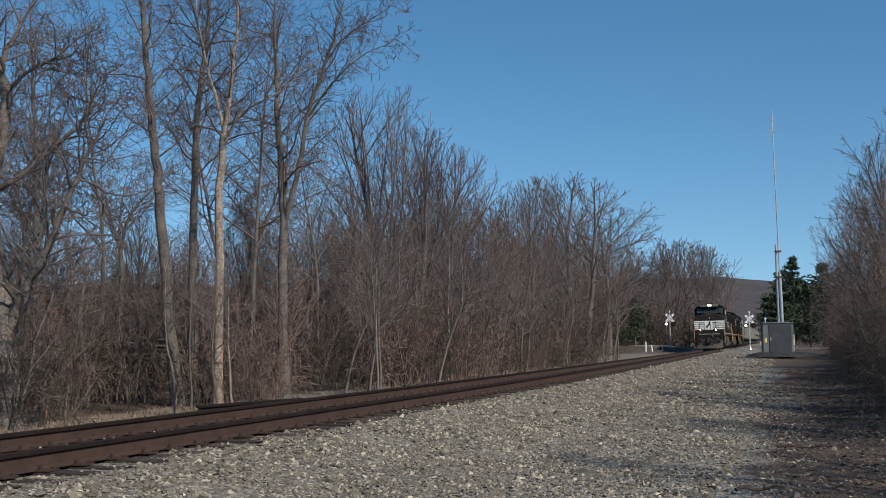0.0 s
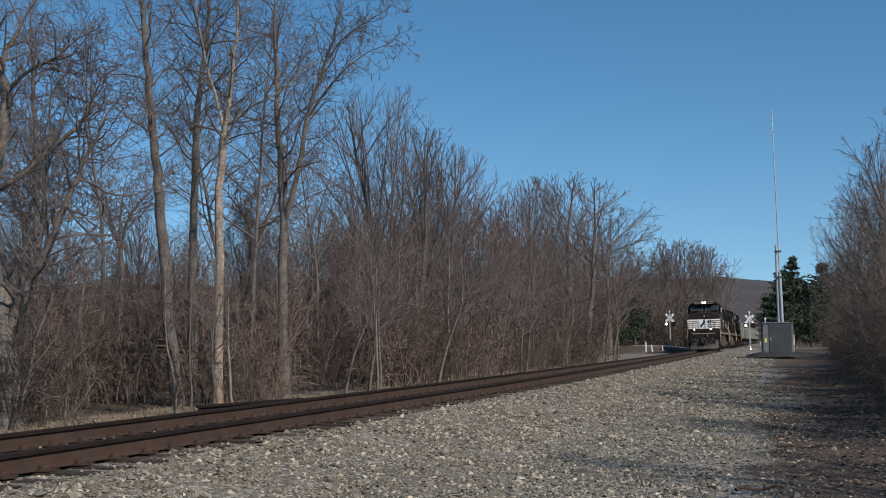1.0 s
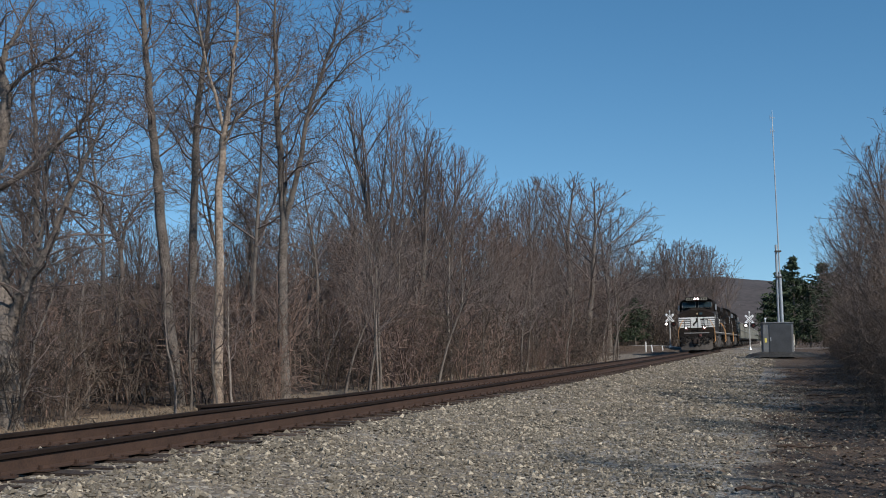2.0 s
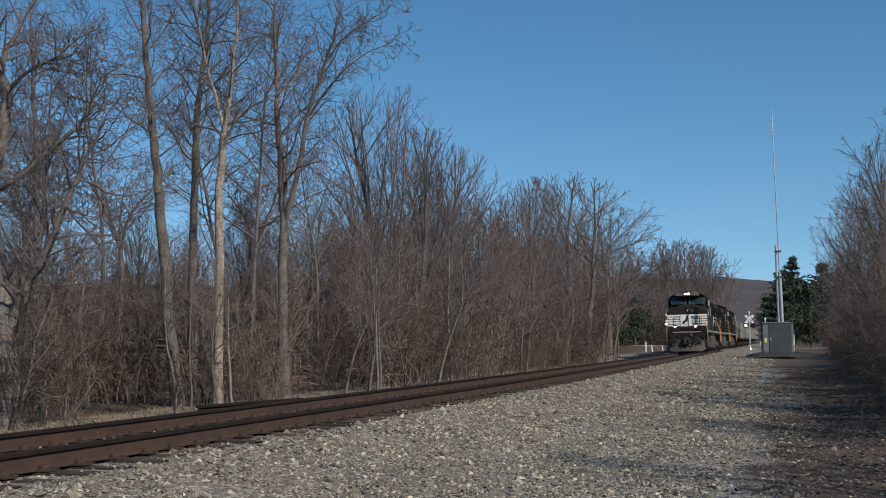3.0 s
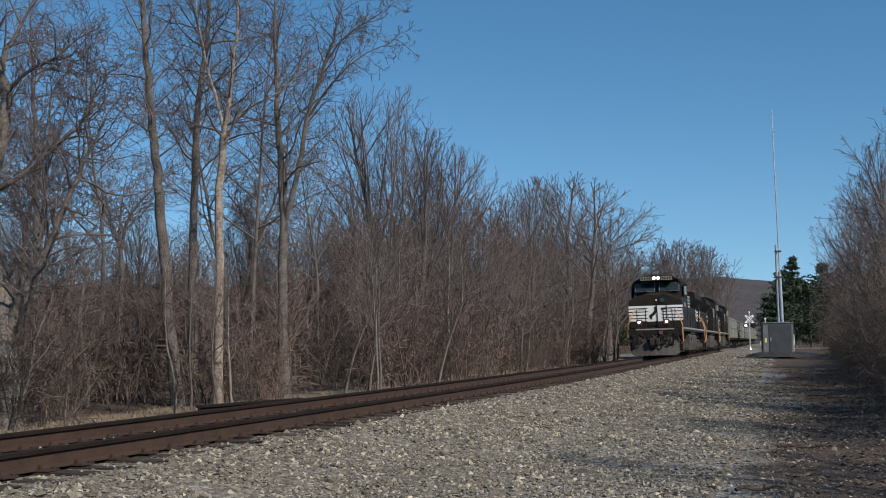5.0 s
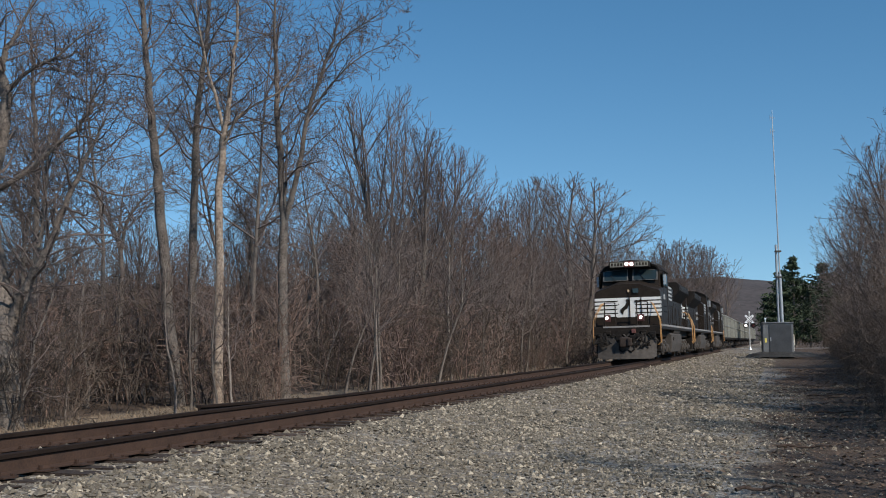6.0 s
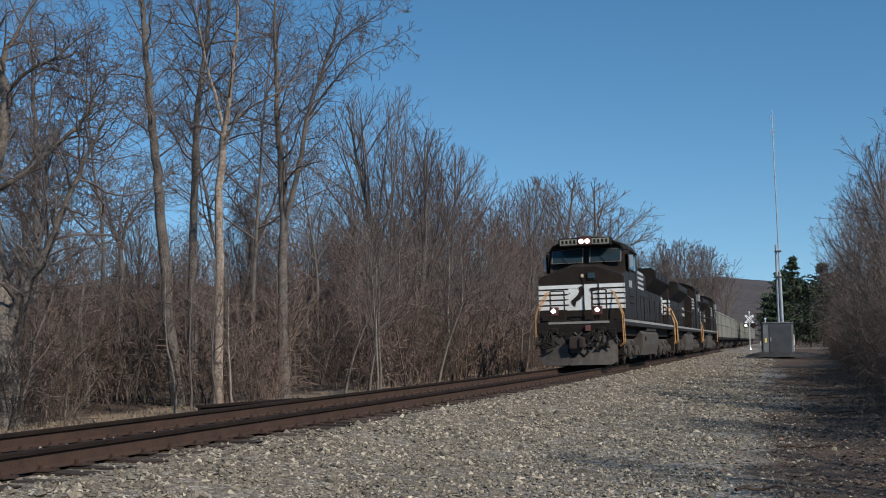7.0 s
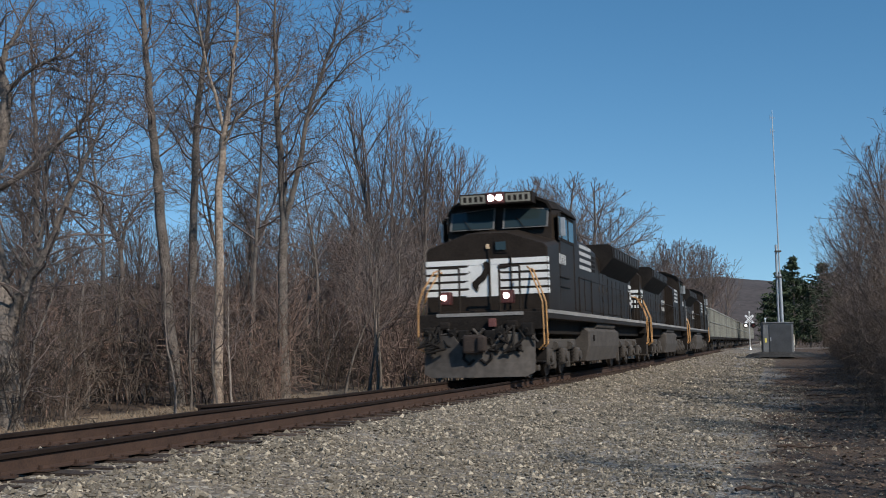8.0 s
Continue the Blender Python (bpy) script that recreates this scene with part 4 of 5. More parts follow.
# ---------------------------------------------------------------- trackside things
def crossing_signal(s, side, turn):
    x, y = at(s, side)
    e = thing("crossing_signal", "grey crossing signal with white crossbuck and two lamps", "crossing signal", "crossing signals", m=pose(x, y, bench(s, side), 0, 0, turn))
    bm = bmesh.new()
    rod(bm, (0, 0, -0.1), (0, 0, 4.15), 0.065, n=12)
    part("pole", bm, M_GREYPAINT, e)
    bm = bmesh.new()
    rod(bm, (0, 0, 0), (0, 0, 0.3), 0.2, 0.09, n=12)
    part("base", bm, M_ALU, e)
    for a in (45, -45):
        bm = boxed(-0.6, 0.6, -0.012, 0.012, -0.115, 0.115)
        bm.transform(Matrix.Translation((0, -0.09 - 0.013 * (a > 0), 3.3)) @ Matrix.Rotation(radians(a), 4, "Y"))
        blade = part("crossbuck_blade", bm, M_SIGN, e, "white crossbuck blade")
        bm = boxed(-0.4, 0.4, -0.016, -0.0125, -0.035, 0.035)
        bm.transform(Matrix.Translation((0, -0.09 - 0.013 * (a > 0), 3.3)) @ Matrix.Rotation(radians(a), 4, "Y"))
        part("lettering_bar", bm, M_SOOT, blade)
    bm = bmesh.new()
    rod(bm, (-0.38, 0, 2.62), (0.38, 0, 2.62), 0.035)
    part("cross_arm", bm, M_SOOT, e)
    for i, dx in enumerate((-0.4, 0.4)):
        bm = bmesh.new()
        rod(bm, (dx, -0.16, 2.62), (dx, -0.13, 2.62), 0.27, n=24)
        disc = part("backboard", bm, M_SOOT, e, "round black backboard")
        bm = bmesh.new()
        rod(bm, (dx, -0.185, 2.62), (dx, -0.165, 2.62), 0.13, n=20)
        part("lamp", bm, M_LAMP if i == 0 else M_RED, disc)
        bm = bmesh.new()
        for k in range(9):
            w = radians(k * 22.5)
            v = radians((k + 1) * 22.5)
            if k < 8:
                a, b = (dx + 0.15 * math.cos(w), 2.62 + 0.15 * math.sin(w)), (dx + 0.15 * math.cos(v), 2.62 + 0.15 * math.sin(v))
                vs = [bm.verts.new(p) for p in ((a[0], -0.16, a[1]), (b[0], -0.16, b[1]), (b[0], -0.4, b[1]), (a[0], -0.4, a[1]))]
                bm.faces.new(vs)
        part("hood", bm, M_SOOT, disc)
    bm = bmesh.new()
    rod(bm, (0, -0.05, 3.95), (0, -0.05, 4.2), 0.12, 0.02, n=12)
    part("bell", bm, M_ALU, e)
    return e


crossing_signal(119, -4.7, -8)
crossing_signal(117.5, 3.9, -8)


def marker_post(s, side, h, lean):
    x, y = at(s, side)
    e = thing("marker_post", "short white marker post standing by the road", "post", "marker posts", m=pose(x, y, bench(s, side), 0, lean, 0))
    bm = bmesh.new()
    rod(bm, (0, 0, -0.1), (0, 0, h), 0.075, n=10)
    part("post", bm, M_SIGN, e)
    bm = bmesh.new()
    rod(bm, (0, 0, h), (0, 0, h + 0.05), 0.08, 0.04, n=10)
    part("cap", bm, M_SIGN, e)


marker_post(113, -6.75, 1.1, 0)
marker_post(114, -6.15, 0.75, -10)
marker_post(117, -5.35, 0.5, -8)
marker_post(85, 7.9, 1.15, 0)


def relay_cabinet():
    depth = 80.0
    x, y = spot(1372, depth)
    g = -0.16
    e = thing("relay_cabinet", "grey metal relay cabinet with a shade-darkened door on a concrete pad", "cabinet", m=pose(x, y, g, 0, 0, -11))
    part("pad", boxed(-1.06, 1.06, -0.9, 0.9, -0.5, 0.06, bevel=0.03), mat("concrete", (0.16, 0.15, 0.135), (0.3, 0.285, 0.26), 2, 30), e, "rough concrete pad")
    part("body", boxed(-1.04, 1.04, -0.8, 0.8, 0.06, 2.24, bevel=0.035), M_CABINET, e)
    # the thicket's shade on the front is put into the door's dark colour
    door = part("door", boxed(-0.62, 0.9, -0.84, -0.803, 0.12, 2.16, bevel=0.012), M_CABSHADED, e, "dark grey ribbed door, deepened in colour for the thicket's shade")
    part("handle", boxed(-0.55, -0.5, -0.89, -0.845, 1.0, 1.25, bevel=0.008), M_ALU, door)
    part("roof", boxed(-1.06, 1.06, -0.87, 0.87, 2.24, 2.33, bevel=0.02), M_CABINET, e)
    part("notice", boxed(-0.93, -0.78, -0.812, -0.803, 0.9, 1.2), mat("yellow_notice", (0.6, 0.5, 0.1), (0.75, 0.62, 0.15), 3, 40), e, "small yellow notice")
    bm = bmesh.new()
    rod(bm, (-0.85, -0.7, 2.33), (-0.85, -0.7, 2.5), 0.03)
    bmesh.ops.create_uvsphere(bm, u_segments=10, v_segments=8, radius=0.09, matrix=Matrix.Translation((-0.85, -0.7, 2.56)))
    part("lamp", bm, M_SIGN, e, "small white lamp on the roof")
    V, F, n = [], [], 36
    for j, (k, lift) in enumerate(((1.0, -0.12), (0.86, 0.1), (0.66, 0.24), (0.5, 0.28), (0.2, 0.26))):
        for i in range(n):
            w = 6.28318 * i / n
            q = k * (1 + 0.14 * noise.noise((3 * math.cos(w), 3 * math.sin(w), j)))
            V.append((2.5 * q * math.cos(w) + 0.25, 1.9 * q * math.sin(w) - 0.1, lift * 0.8 + 0.09 * noise.noise((i * 1.7, j * 2.3, 2))))
    F = [(j * n + i, j * n + (i + 1) % n, (j + 1) * n + (i + 1) % n, (j + 1) * n + i) for j in range(4) for i in range(n)] + [tuple(range(4 * n, 5 * n))]
    o = raw("rubble_mound", V, F, M_COAL)
    o.matrix_world = pose(x, y, g, 0, 0, -11)
    tagged(o, "low mound of dark rubble round the cabinet's foot", "rubble", kind="structure")
    # mast behind it
    x, y = 24.76, 82.0
    m = thing("radio_mast", "tall slim galvanised radio mast standing behind the cabinet", "mast", m=pose(x, y, g, 0, 0, 0))
    bm = bmesh.new()
    rod(bm, (0.02, 0, -0.3), (-0.09, 0, 5.9), 0.13, 0.115, n=12)
    part("lower_pole", bm, M_ALU, m)
    bm = bmesh.new()
    rod(bm, (-0.24, 0.1, -0.3), (-0.28, 0.1, 8.05), 0.09, 0.085, n=12)
    part("support_pole", bm, M_ALU, m)
    bm = bmesh.new()
    rod(bm, (-0.09, 0, 5.9), (-0.25, 0, 16.0), 0.055, 0.04, n=10)
    part("upper_pole", bm, M_ALU, m)
    for z in (5.6, 7.5):
        part("clamp", boxed(-0.38, 0.05, -0.15, 0.2, z, z + 0.12, bevel=0.02), M_DUST, m)
    bm = bmesh.new()
    rod(bm, (-0.25, 0, 16.0), (-0.26, 0, 18.05), 0.04, 0.02, n=6)
    for z in (16.5, 17.5):
        rod(bm, (-0.42, 0, z), (-0.08, 0, z), 0.02, n=6)
        rod(bm, (-0.42, 0, z - 0.2), (-0.42, 0, z + 0.2), 0.018, n=6)
    part("antenna", bm, M_ALU, m, "thin antenna with two short cross arms")


relay_cabinet()


def waiting_van():
    """A small cream van waiting on the road; it faces the track."""
    x, y = at(ROAD + 0.8, 4.9)
    h = track_at(ROAD)[2]
    e = thing("delivery_van", "small cream van waiting on the road by the crossing", "van", m=pose(x, y, bench(ROAD, 5), 0, 0, -math.degrees(h)))
    cream = mat("cream_paint", (0.5, 0.45, 0.34), (0.62, 0.57, 0.45), 1, 30, 0.4)
    prof = [(0.0, 0.35), (0.0, 0.8), (0.55, 0.95), (1.05, 1.55), (1.3, 1.68), (3.5, 1.68), (3.7, 1.5), (3.75, 0.35)]
    bm = bmesh.new()
    hull(bm, [[(u, -0.78, v) for u, v in prof], [(u, 0.78, v) for u, v in prof]])
    part("body", bm, cream, e)
    for sy in (-1, 1):
        for u in (0.75, 2.95):
            bm = bmesh.new()
            rod(bm, (u, sy * 0.66, 0.31), (u, sy * 0.8, 0.31), 0.31, n=18)
            part("wheel", bm, M_SOOT, e)
        part("side_window", boxed(1.2, 2.2, *sorted((sy * 0.782, sy * 0.79)), 1.08, 1.5), M_GLASS, e)
        part("lamp", boxed(-0.03, 0.02, sy * 0.55 - 0.13, sy * 0.55 + 0.13, 0.6, 0.75), M_RED, e, "reddish lamp")
    part("windscreen", slab([(0.6, -0.68, 1.03), (0.6, 0.68, 1.03), (1.0, 0.64, 1.51), (1.0, -0.64, 1.51)], -0.02), M_GLASS, e)
    part("bumper", boxed(-0.08, 0.04, -0.76, 0.76, 0.36, 0.54, bevel=0.03), M_SOOT, e)


waiting_van()


# ---------------------------------------------------------------- locomotive
# Own space: x towards the camera's side, y back along the train from the leading coupler, z up from the rail tops.
LOCO = 22.3
M_PLOUGH = mat("dusty_plough_steel", (0.05, 0.042, 0.036), (0.095, 0.081, 0.07), 0.9, 7, 0.8, 0.05, 0, 0.004)
M_GASKET = mat("grey_gasket", (0.075, 0.073, 0.07), (0.15, 0.145, 0.14), 3, 30, 0.7, 0.05, 0, 0.002)
M_TAG = mat("faded_red_box", (0.1, 0.035, 0.032), (0.19, 0.075, 0.065), 4, 30, 0.7, 0.1, 0, 0.002)
M_PITCH = mat("grimy_rubber", (0.006, 0.005, 0.0045), (0.018, 0.015, 0.013), 5, 40, 0.7, 0.2, 0, 0.004, gloss=0.2)
M_COUPLER = mat("rusty_coupler", (0.018, 0.012, 0.0095), (0.05, 0.034, 0.027), 5, 30, 0.8, 0.3, 0.1, 0.004)
# dark red paints the reddish glow round the lamps onto their housings
M_REDGLOW = mat("dark_red_housing", (0.045, 0.012, 0.011), (0.1, 0.028, 0.025), 4, 30, 0.6, 0.1, 0, 0.002)


def wheel_axle(parent, y, name="wheelset"):
    bm = bmesh.new()
    rod(bm, (-0.8, 0, 0), (0.8, 0, 0), 0.09, n=10)
    ax = part(name, bm, M_WHEEL, parent)
    for sx in (-1, 1):
        bm = bmesh.new()
        rod(bm, (sx * 0.70, 0, 0), (sx * 0.735, 0, 0), 0.545, n=32)
        rod(bm, (sx * 0.735, 0, 0), (sx * 0.83, 0, 0), 0.52, n=32)
        for k in range(5):
            w = k * 1.2566
            bmesh.ops.create_cone(bm, cap_ends=True, segments=8, radius1=0.07, radius2=0.05, depth=0.02,
                                  matrix=Matrix.Translation((sx * 0.84, 0.3 * math.cos(w), 0.3 * math.sin(w))) @ Matrix.Rotation(math.pi / 2, 4, "Y"))
        part("wheel", bm, M_WHEEL, ax)
    ax.location = (0, y, 0.525)
    return ax


def truck_frame(parent, y):
    """One bogie's side frames, springs and journal boxes."""
    for sx in (-1, 1):
        bm = bmesh.new()
        x = sx * 1.1
        a, b = sorted((x - 0.07, x + 0.07))
        box(bm, a, b, y - 2.6, y + 2.6, 0.72, 0.98, bevel=0.04)
        for dy in (-1.35, 0.55):
            box(bm, a, b, y + dy, y + dy + 0.8, 0.3, 0.72, bevel=0.05)
        fr = part("truck_frame", bm, M_DUST, parent, "dusty cast truck frame")
        for dy in (-2.02, 0.0, 2.02):
            bm = bmesh.new()
            a2, b2 = sorted((x, x + sx * 0.26))
            box(bm, a2, b2, y + dy - 0.2, y + dy + 0.2, 0.34, 0.74, bevel=0.05)
            rod(bm, (x + sx * 0.26, y + dy, 0.52), (x + sx * 0.32, y + dy, 0.52), 0.13, n=14)
            part("journal_box", bm, M_DUST, fr)
            for q in (-0.3, 0.3):
                bm = bmesh.new()
                rod(bm, (x + sx * 0.1, y + dy + q, 0.42), (x + sx * 0.1, y + dy + q, 0.74), 0.05, n=8)
                for k in range(4):
                    rod(bm, (x + sx * 0.1, y + dy + q, 0.42 + k * 0.09), (x + sx * 0.1, y + dy + q, 0.47 + k * 0.09), 0.085, n=10)
                part("spring", bm, M_SOOT, fr)
        for dy in (-2.75, -0.72, 1.28):
            bm = bmesh.new()
            rod(bm, (x + sx * 0.1, y + dy, 0.8), (x + sx * 0.1, y + dy + 0.35, 0.8), 0.11, n=12)
            box(bm, *sorted((x - 0.02, x + sx * 0.08)), y + dy + 0.12, y + dy + 0.3, 0.2, 0.75, bevel=0.02)
            part("brake_cylinder", bm, M_DUST, fr)


def locomotive(name, label, lit):
    e = thing(name, label, "locomotive", "locomotives of the train")
    W = 1.52
    # underframe, walkways, tank
    part("underframe", boxed(-1.2, 1.2, 0.75, 21.6, 1.1, 1.5, bevel=0.03), M_SOOT, e)
    deck = part("walkway", boxed(-W, W, 1.25, 21.2, 1.47, 1.7, bevel=0.015), M_BLACK, e)
    for sx in (-1, 1):
        part("sill_stripe", boxed(*sorted((sx * (W + 0.002), sx * (W + 0.012))), 1.3, 21.1, 1.60, 1.695), M_DULL, deck, "dulled white stripe along the sill")
    ring = [(-1.35, 0.32), (-0.95, 0.28), (0.95, 0.28), (1.35, 0.32), (1.46, 0.75), (1.46, 1.2), (1.3, 1.34), (-1.3, 1.34), (-1.46, 1.2), (-1.46, 0.75)]
    bm = bmesh.new()
    hull(bm, [[(x * 0.97, 7.6, 0.8 + (z - 0.8) * 0.95) for x, z in ring], [(x, 7.68, z) for x, z in ring], [(x, 13.6, z) for x, z in ring], [(x * 0.97, 13.68, 0.8 + (z - 0.8) * 0.95) for x, z in ring]])
    tank = part("fuel_tank", bm, M_DUST, e, "dusty grey fuel tank")
    for sx in (-1, 1):
        bm = bmesh.new()
        rod(bm, (sx * 1.3, 9.2, 1.42), (sx * 1.3, 13.0, 1.42), 0.14, n=14)
        part("air_reservoir", bm, M_DUST, tank)
        bm = bmesh.new()
        rod(bm, (sx * 1.46, 8.3, 1.0), (sx * 1.5, 8.3, 1.0), 0.09, n=12)
        part("filler_cap", bm, M_SOOT, tank)
    for y in (4.3, 18.0):
        truck_frame(e, y)
    axles = [wheel_axle(e, y + d) for y in (4.3, 18.0) for d in (-2.02, 0.0, 2.02)]
    # both ends: end plate, coupler, hoses, steps
    for end, yy, sg in (("front", 0.0, 1), ("rear", LOCO, -1)):
        Y = lambda v: yy + sg * v
        part("end_sill", boxed(-W, W, *sorted((Y(0.62), Y(1.28))), 1.2, 1.62, bevel=0.02), M_SOOT, e)
        part("end_stripe", boxed(-1.08, 1.08, *sorted((Y(0.605), Y(0.617))), 1.55, 1.63), M_DULL, e, "white stripe on the end sill")
        part("end_plate", boxed(-1.05, 1.05, *sorted((Y(0.7), Y(0.78))), 0.75, 1.2, bevel=0.01), M_SOOT, e)
        if end == "front":
            bm = bmesh.new()
            n = 14
            top = [(-1.36 + 2.72 * i / n) for i in range(n + 1)]
            prof = lambda x: 0.5 - 0.28 * (1 - (abs(x) / 1.42) ** 1.6)
            rows = []
            for z, k in ((0.10, -0.07), (0.45, 0.0), (0.8, 0.03), (1.1, 0.02)):
                rows.append([bm.verts.new((x, prof(x) + k, (z if not (z > 0.9 and abs(x) < 0.45) else 0.84) + (0.1 if z < 0.2 and abs(x) > 1.3 else 0))) for x in top])
            for a, b in zip(rows, rows[1:]):
                for i in range(n):
                    bm.faces.new((a[i], a[i + 1], b[i + 1], b[i]))
            r = bmesh.ops.extrude_face_region(bm, geom=list(bm.faces))
            for v in [g for g in r["geom"] if isinstance(g, bmesh.types.BMVert)]:
                v.co.y += 0.04
            bmesh.ops.recalc_face_normals(bm, faces=bm.faces)
            part("snow_plough", bm, M_PLOUGH, e, "dusty grey plough plate over the rails")
        else:
            part("pilot_plate", boxed(-1.4, 1.4, *sorted((Y(0.5), Y(0.56))), 0.3, 0.8, bevel=0.02), M_DUST, e)
        bm = bmesh.new()
        box(bm, -0.11, 0.11, *sorted((Y(0.25), Y(0.75))), 0.78, 1.0, bevel=0.02)
        box(bm, -0.27, 0.2, *sorted((Y(0.0), Y(0.3))), 0.66, 1.1, bevel=0.06)
        box(bm, 0.1, 0.3, *sorted((Y(-0.08), Y(0.16))), 0.7, 1.06, bevel=0.05)
        box(bm, -0.24, 0.24, *sorted((Y(0.5), Y(0.72))), 0.68, 1.12, bevel=0.03)
        part("coupler", bm, M_COUPLER, e, "rust-brown knuckle coupler")
        bm = bmesh.new()
        bent(bm, [(-1.35, Y(0.5), 0.95), (-0.9, Y(0.48), 1.12), (-0.3, Y(0.45), 1.14), (0.0, Y(0.4), 1.08), (0.3, Y(0.45), 1.14), (0.9, Y(0.48), 1.12), (1.35, Y(0.5), 0.95)], 0.018, 6)
        part("uncoupling_lever", bm, M_SOOT, e)
        for hx in (-0.95, -0.62, 0.48, 0.82):
            bm = bmesh.new()
            q = 0.2 if hx < 0 else -0.2
            bent(bm, [(hx, Y(0.6), 1.28), (hx + q * 0.2, Y(0.42), 1.1), (hx + q, Y(0.35), 0.86), (hx + q * 1.9, Y(0.36), 0.78), (hx + q * 2.5, Y(0.42), 0.9)], 0.026, 8)
            part("air_hose", bm, M_PITCH, e)
        for hx in (-0.32, 0.3):
            bm = bmesh.new()
            pts = [(hx + 0.9 * (k / 8 - 0.5), Y(0.5), 1.24 - 0.28 * math.sin(math.pi * k / 8)) for k in range(9)]
            bent(bm, pts, 0.038, 8)
            part("jumper_cable", bm, M_DUST, e)
        for k, hx in enumerate((-0.2, 0.26)):
            bm = bmesh.new()
            q = -1 if k == 0 else 1
            bent(bm, [(hx, Y(0.5), 1.15), (hx + 0.1 * q, Y(0.3), 0.85), (hx + 0.12 * q, Y(0.22), 0.55), (hx - 0.02 * q, Y(0.2), 0.42), (hx - 0.16 * q, Y(0.22), 0.52)], 0.034, 8)
            part("brake_hose", bm, M_PITCH, e)
        # knots of hoses slung against the plate, and the gear behind the coupler
        knot = random.Random(9)
        for hx in (-1.08, 0.72):
            for k in range(5):
                bm = bmesh.new()
                a, z0 = hx + knot.uniform(-0.16, 0.16), knot.uniform(0.86, 1.12)
                bent(bm, [(a, Y(0.5), 1.3), (a + knot.uniform(-0.2, 0.2), Y(0.26), z0), (a + knot.uniform(-0.25, 0.25), Y(0.2), z0 - knot.uniform(0.12, 0.3)),
                          (a + knot.uniform(-0.3, 0.3), Y(0.24), z0 - knot.uniform(0.0, 0.2))], 0.03, 7)
                part("air_hose", bm, M_PITCH if k else M_SOOT, e)
        for hx, w, z0, z1 in ((-0.36, 0.12, 0.78, 1.22), (0.3, 0.14, 0.8, 1.2), (-0.62, 0.1, 1.02, 1.24), (0.55, 0.12, 1.0, 1.24), (-1.25, 0.1, 1.1, 1.3), (1.2, 0.14, 1.05, 1.35)):
            bm = boxed(hx - w, hx + w, *sorted((Y(0.36), Y(0.64))), z0, z1, bevel=0.03)
            rod(bm, (hx, Y(0.38), (z0 + z1) / 2), (hx, Y(0.3), (z0 + z1) / 2 - 0.03), 0.05, n=10)
            part("gear_bracket", bm, M_PITCH, e)
        for sx in (-1, 1):
            bm = bmesh.new()
            rod(bm, (sx * 0.35, Y(0.45), 1.2), (sx * 1.3, Y(0.42), 1.06), 0.025, n=7)
            rod(bm, (sx * 1.3, Y(0.42), 1.06), (sx * 1.45, Y(0.42), 0.9), 0.025, n=7)
            part("lift_bar", bm, M_DUST, e)
        for k, hx in enumerate((-1.15, 1.0)):
            part("hose_bracket", boxed(hx - 0.06, hx + 0.06, *sorted((Y(0.34), Y(0.5))), 0.7, 0.86, bevel=0.03), M_PITCH, e)
            bm = bmesh.new()
            bent(bm, [(hx, Y(0.4), 1.2), (hx + 0.15, Y(0.32), 1.0), (hx - 0.1, Y(0.3), 0.8), (hx + 0.12, Y(0.3), 0.68)], 0.028, 8)
            part("air_hose", bm, M_PITCH, e)
        part("connection_box", boxed(0.24, 0.42, *sorted((Y(0.5), Y(0.6))), 1.28, 1.48, bevel=0.02), M_TAG, e, "small faded red connection box")
        part("socket_box", boxed(-1.0, -0.72, *sorted((Y(0.5), Y(0.6))), 1.24, 1.42, bevel=0.05), M_SOOT, e)
        part("socket_box", boxed(0.66, 0.95, *sorted((Y(0.5), Y(0.6))), 1.24, 1.42, bevel=0.05), M_SOOT, e)
        for sx in (-1, 1):
            for k in range(4):
                part("step", boxed(*sorted((sx * 1.08, sx * 1.5)), *sorted((Y(0.66 + 0.03 * k), Y(1.1))), 0.42 + 0.33 * k, 0.45 + 0.33 * k), M_SOOT, e)
            part("step_side", boxed(*sorted((sx * 1.06, sx * 1.5)), *sorted((Y(1.1), Y(1.14))), 0.35, 1.6), M_SOOT, e)
            hy = 0.62
            for k, q in enumerate((0.0, 0.42)):
                bm = bmesh.new()
                bent(bm, [(sx * (1.1 - 0.1 * k), Y(hy + q + 0.45), 2.72), (sx * 1.2, Y(hy + q + 0.25), 2.66), (sx * 1.42, Y(hy + q), 2.2), (sx * 1.54, Y(hy + q), 1.85), (sx * 1.56, Y(hy + q), 0.85), (sx * 1.42, Y(hy + q + 0.05), 0.72)], 0.02, 10)
                part("handrail", bm, M_ORANGE, e, "ochre-painted handrail")
        for hx in (-1.0, -0.5, 0.5, 1.0):
            bm = bmesh.new()
            rod(bm, (hx, Y(0.66), 1.6), (hx, Y(0.66), 2.72), 0.028)
            part("stanchion", bm, M_BLACK, e)
        for x0, x1 in ((-1.0, -0.5), (0.5, 1.0)):
            bm = bmesh.new()
            rod(bm, (x0, Y(0.66), 2.72), (x1, Y(0.66), 2.72), 0.02)
            part("end_rail", bm, M_BLACK, e)
        if end == "front":
            for sx in (-1, 1):
                body = part("ditch_light", boxed(sx * 0.78 - 0.27, sx * 0.78 + 0.03, 0.68, 0.95, 1.84, 2.16, bevel=0.03), M_REDGLOW, e, "lit ditch light in a box tinted dark red for its glow")
                bm = bmesh.new()
                rod(bm, (sx * 0.78 - 0.12, 0.655, 2.02), (sx * 0.78 - 0.12, 0.679, 2.02), 0.068, n=20)
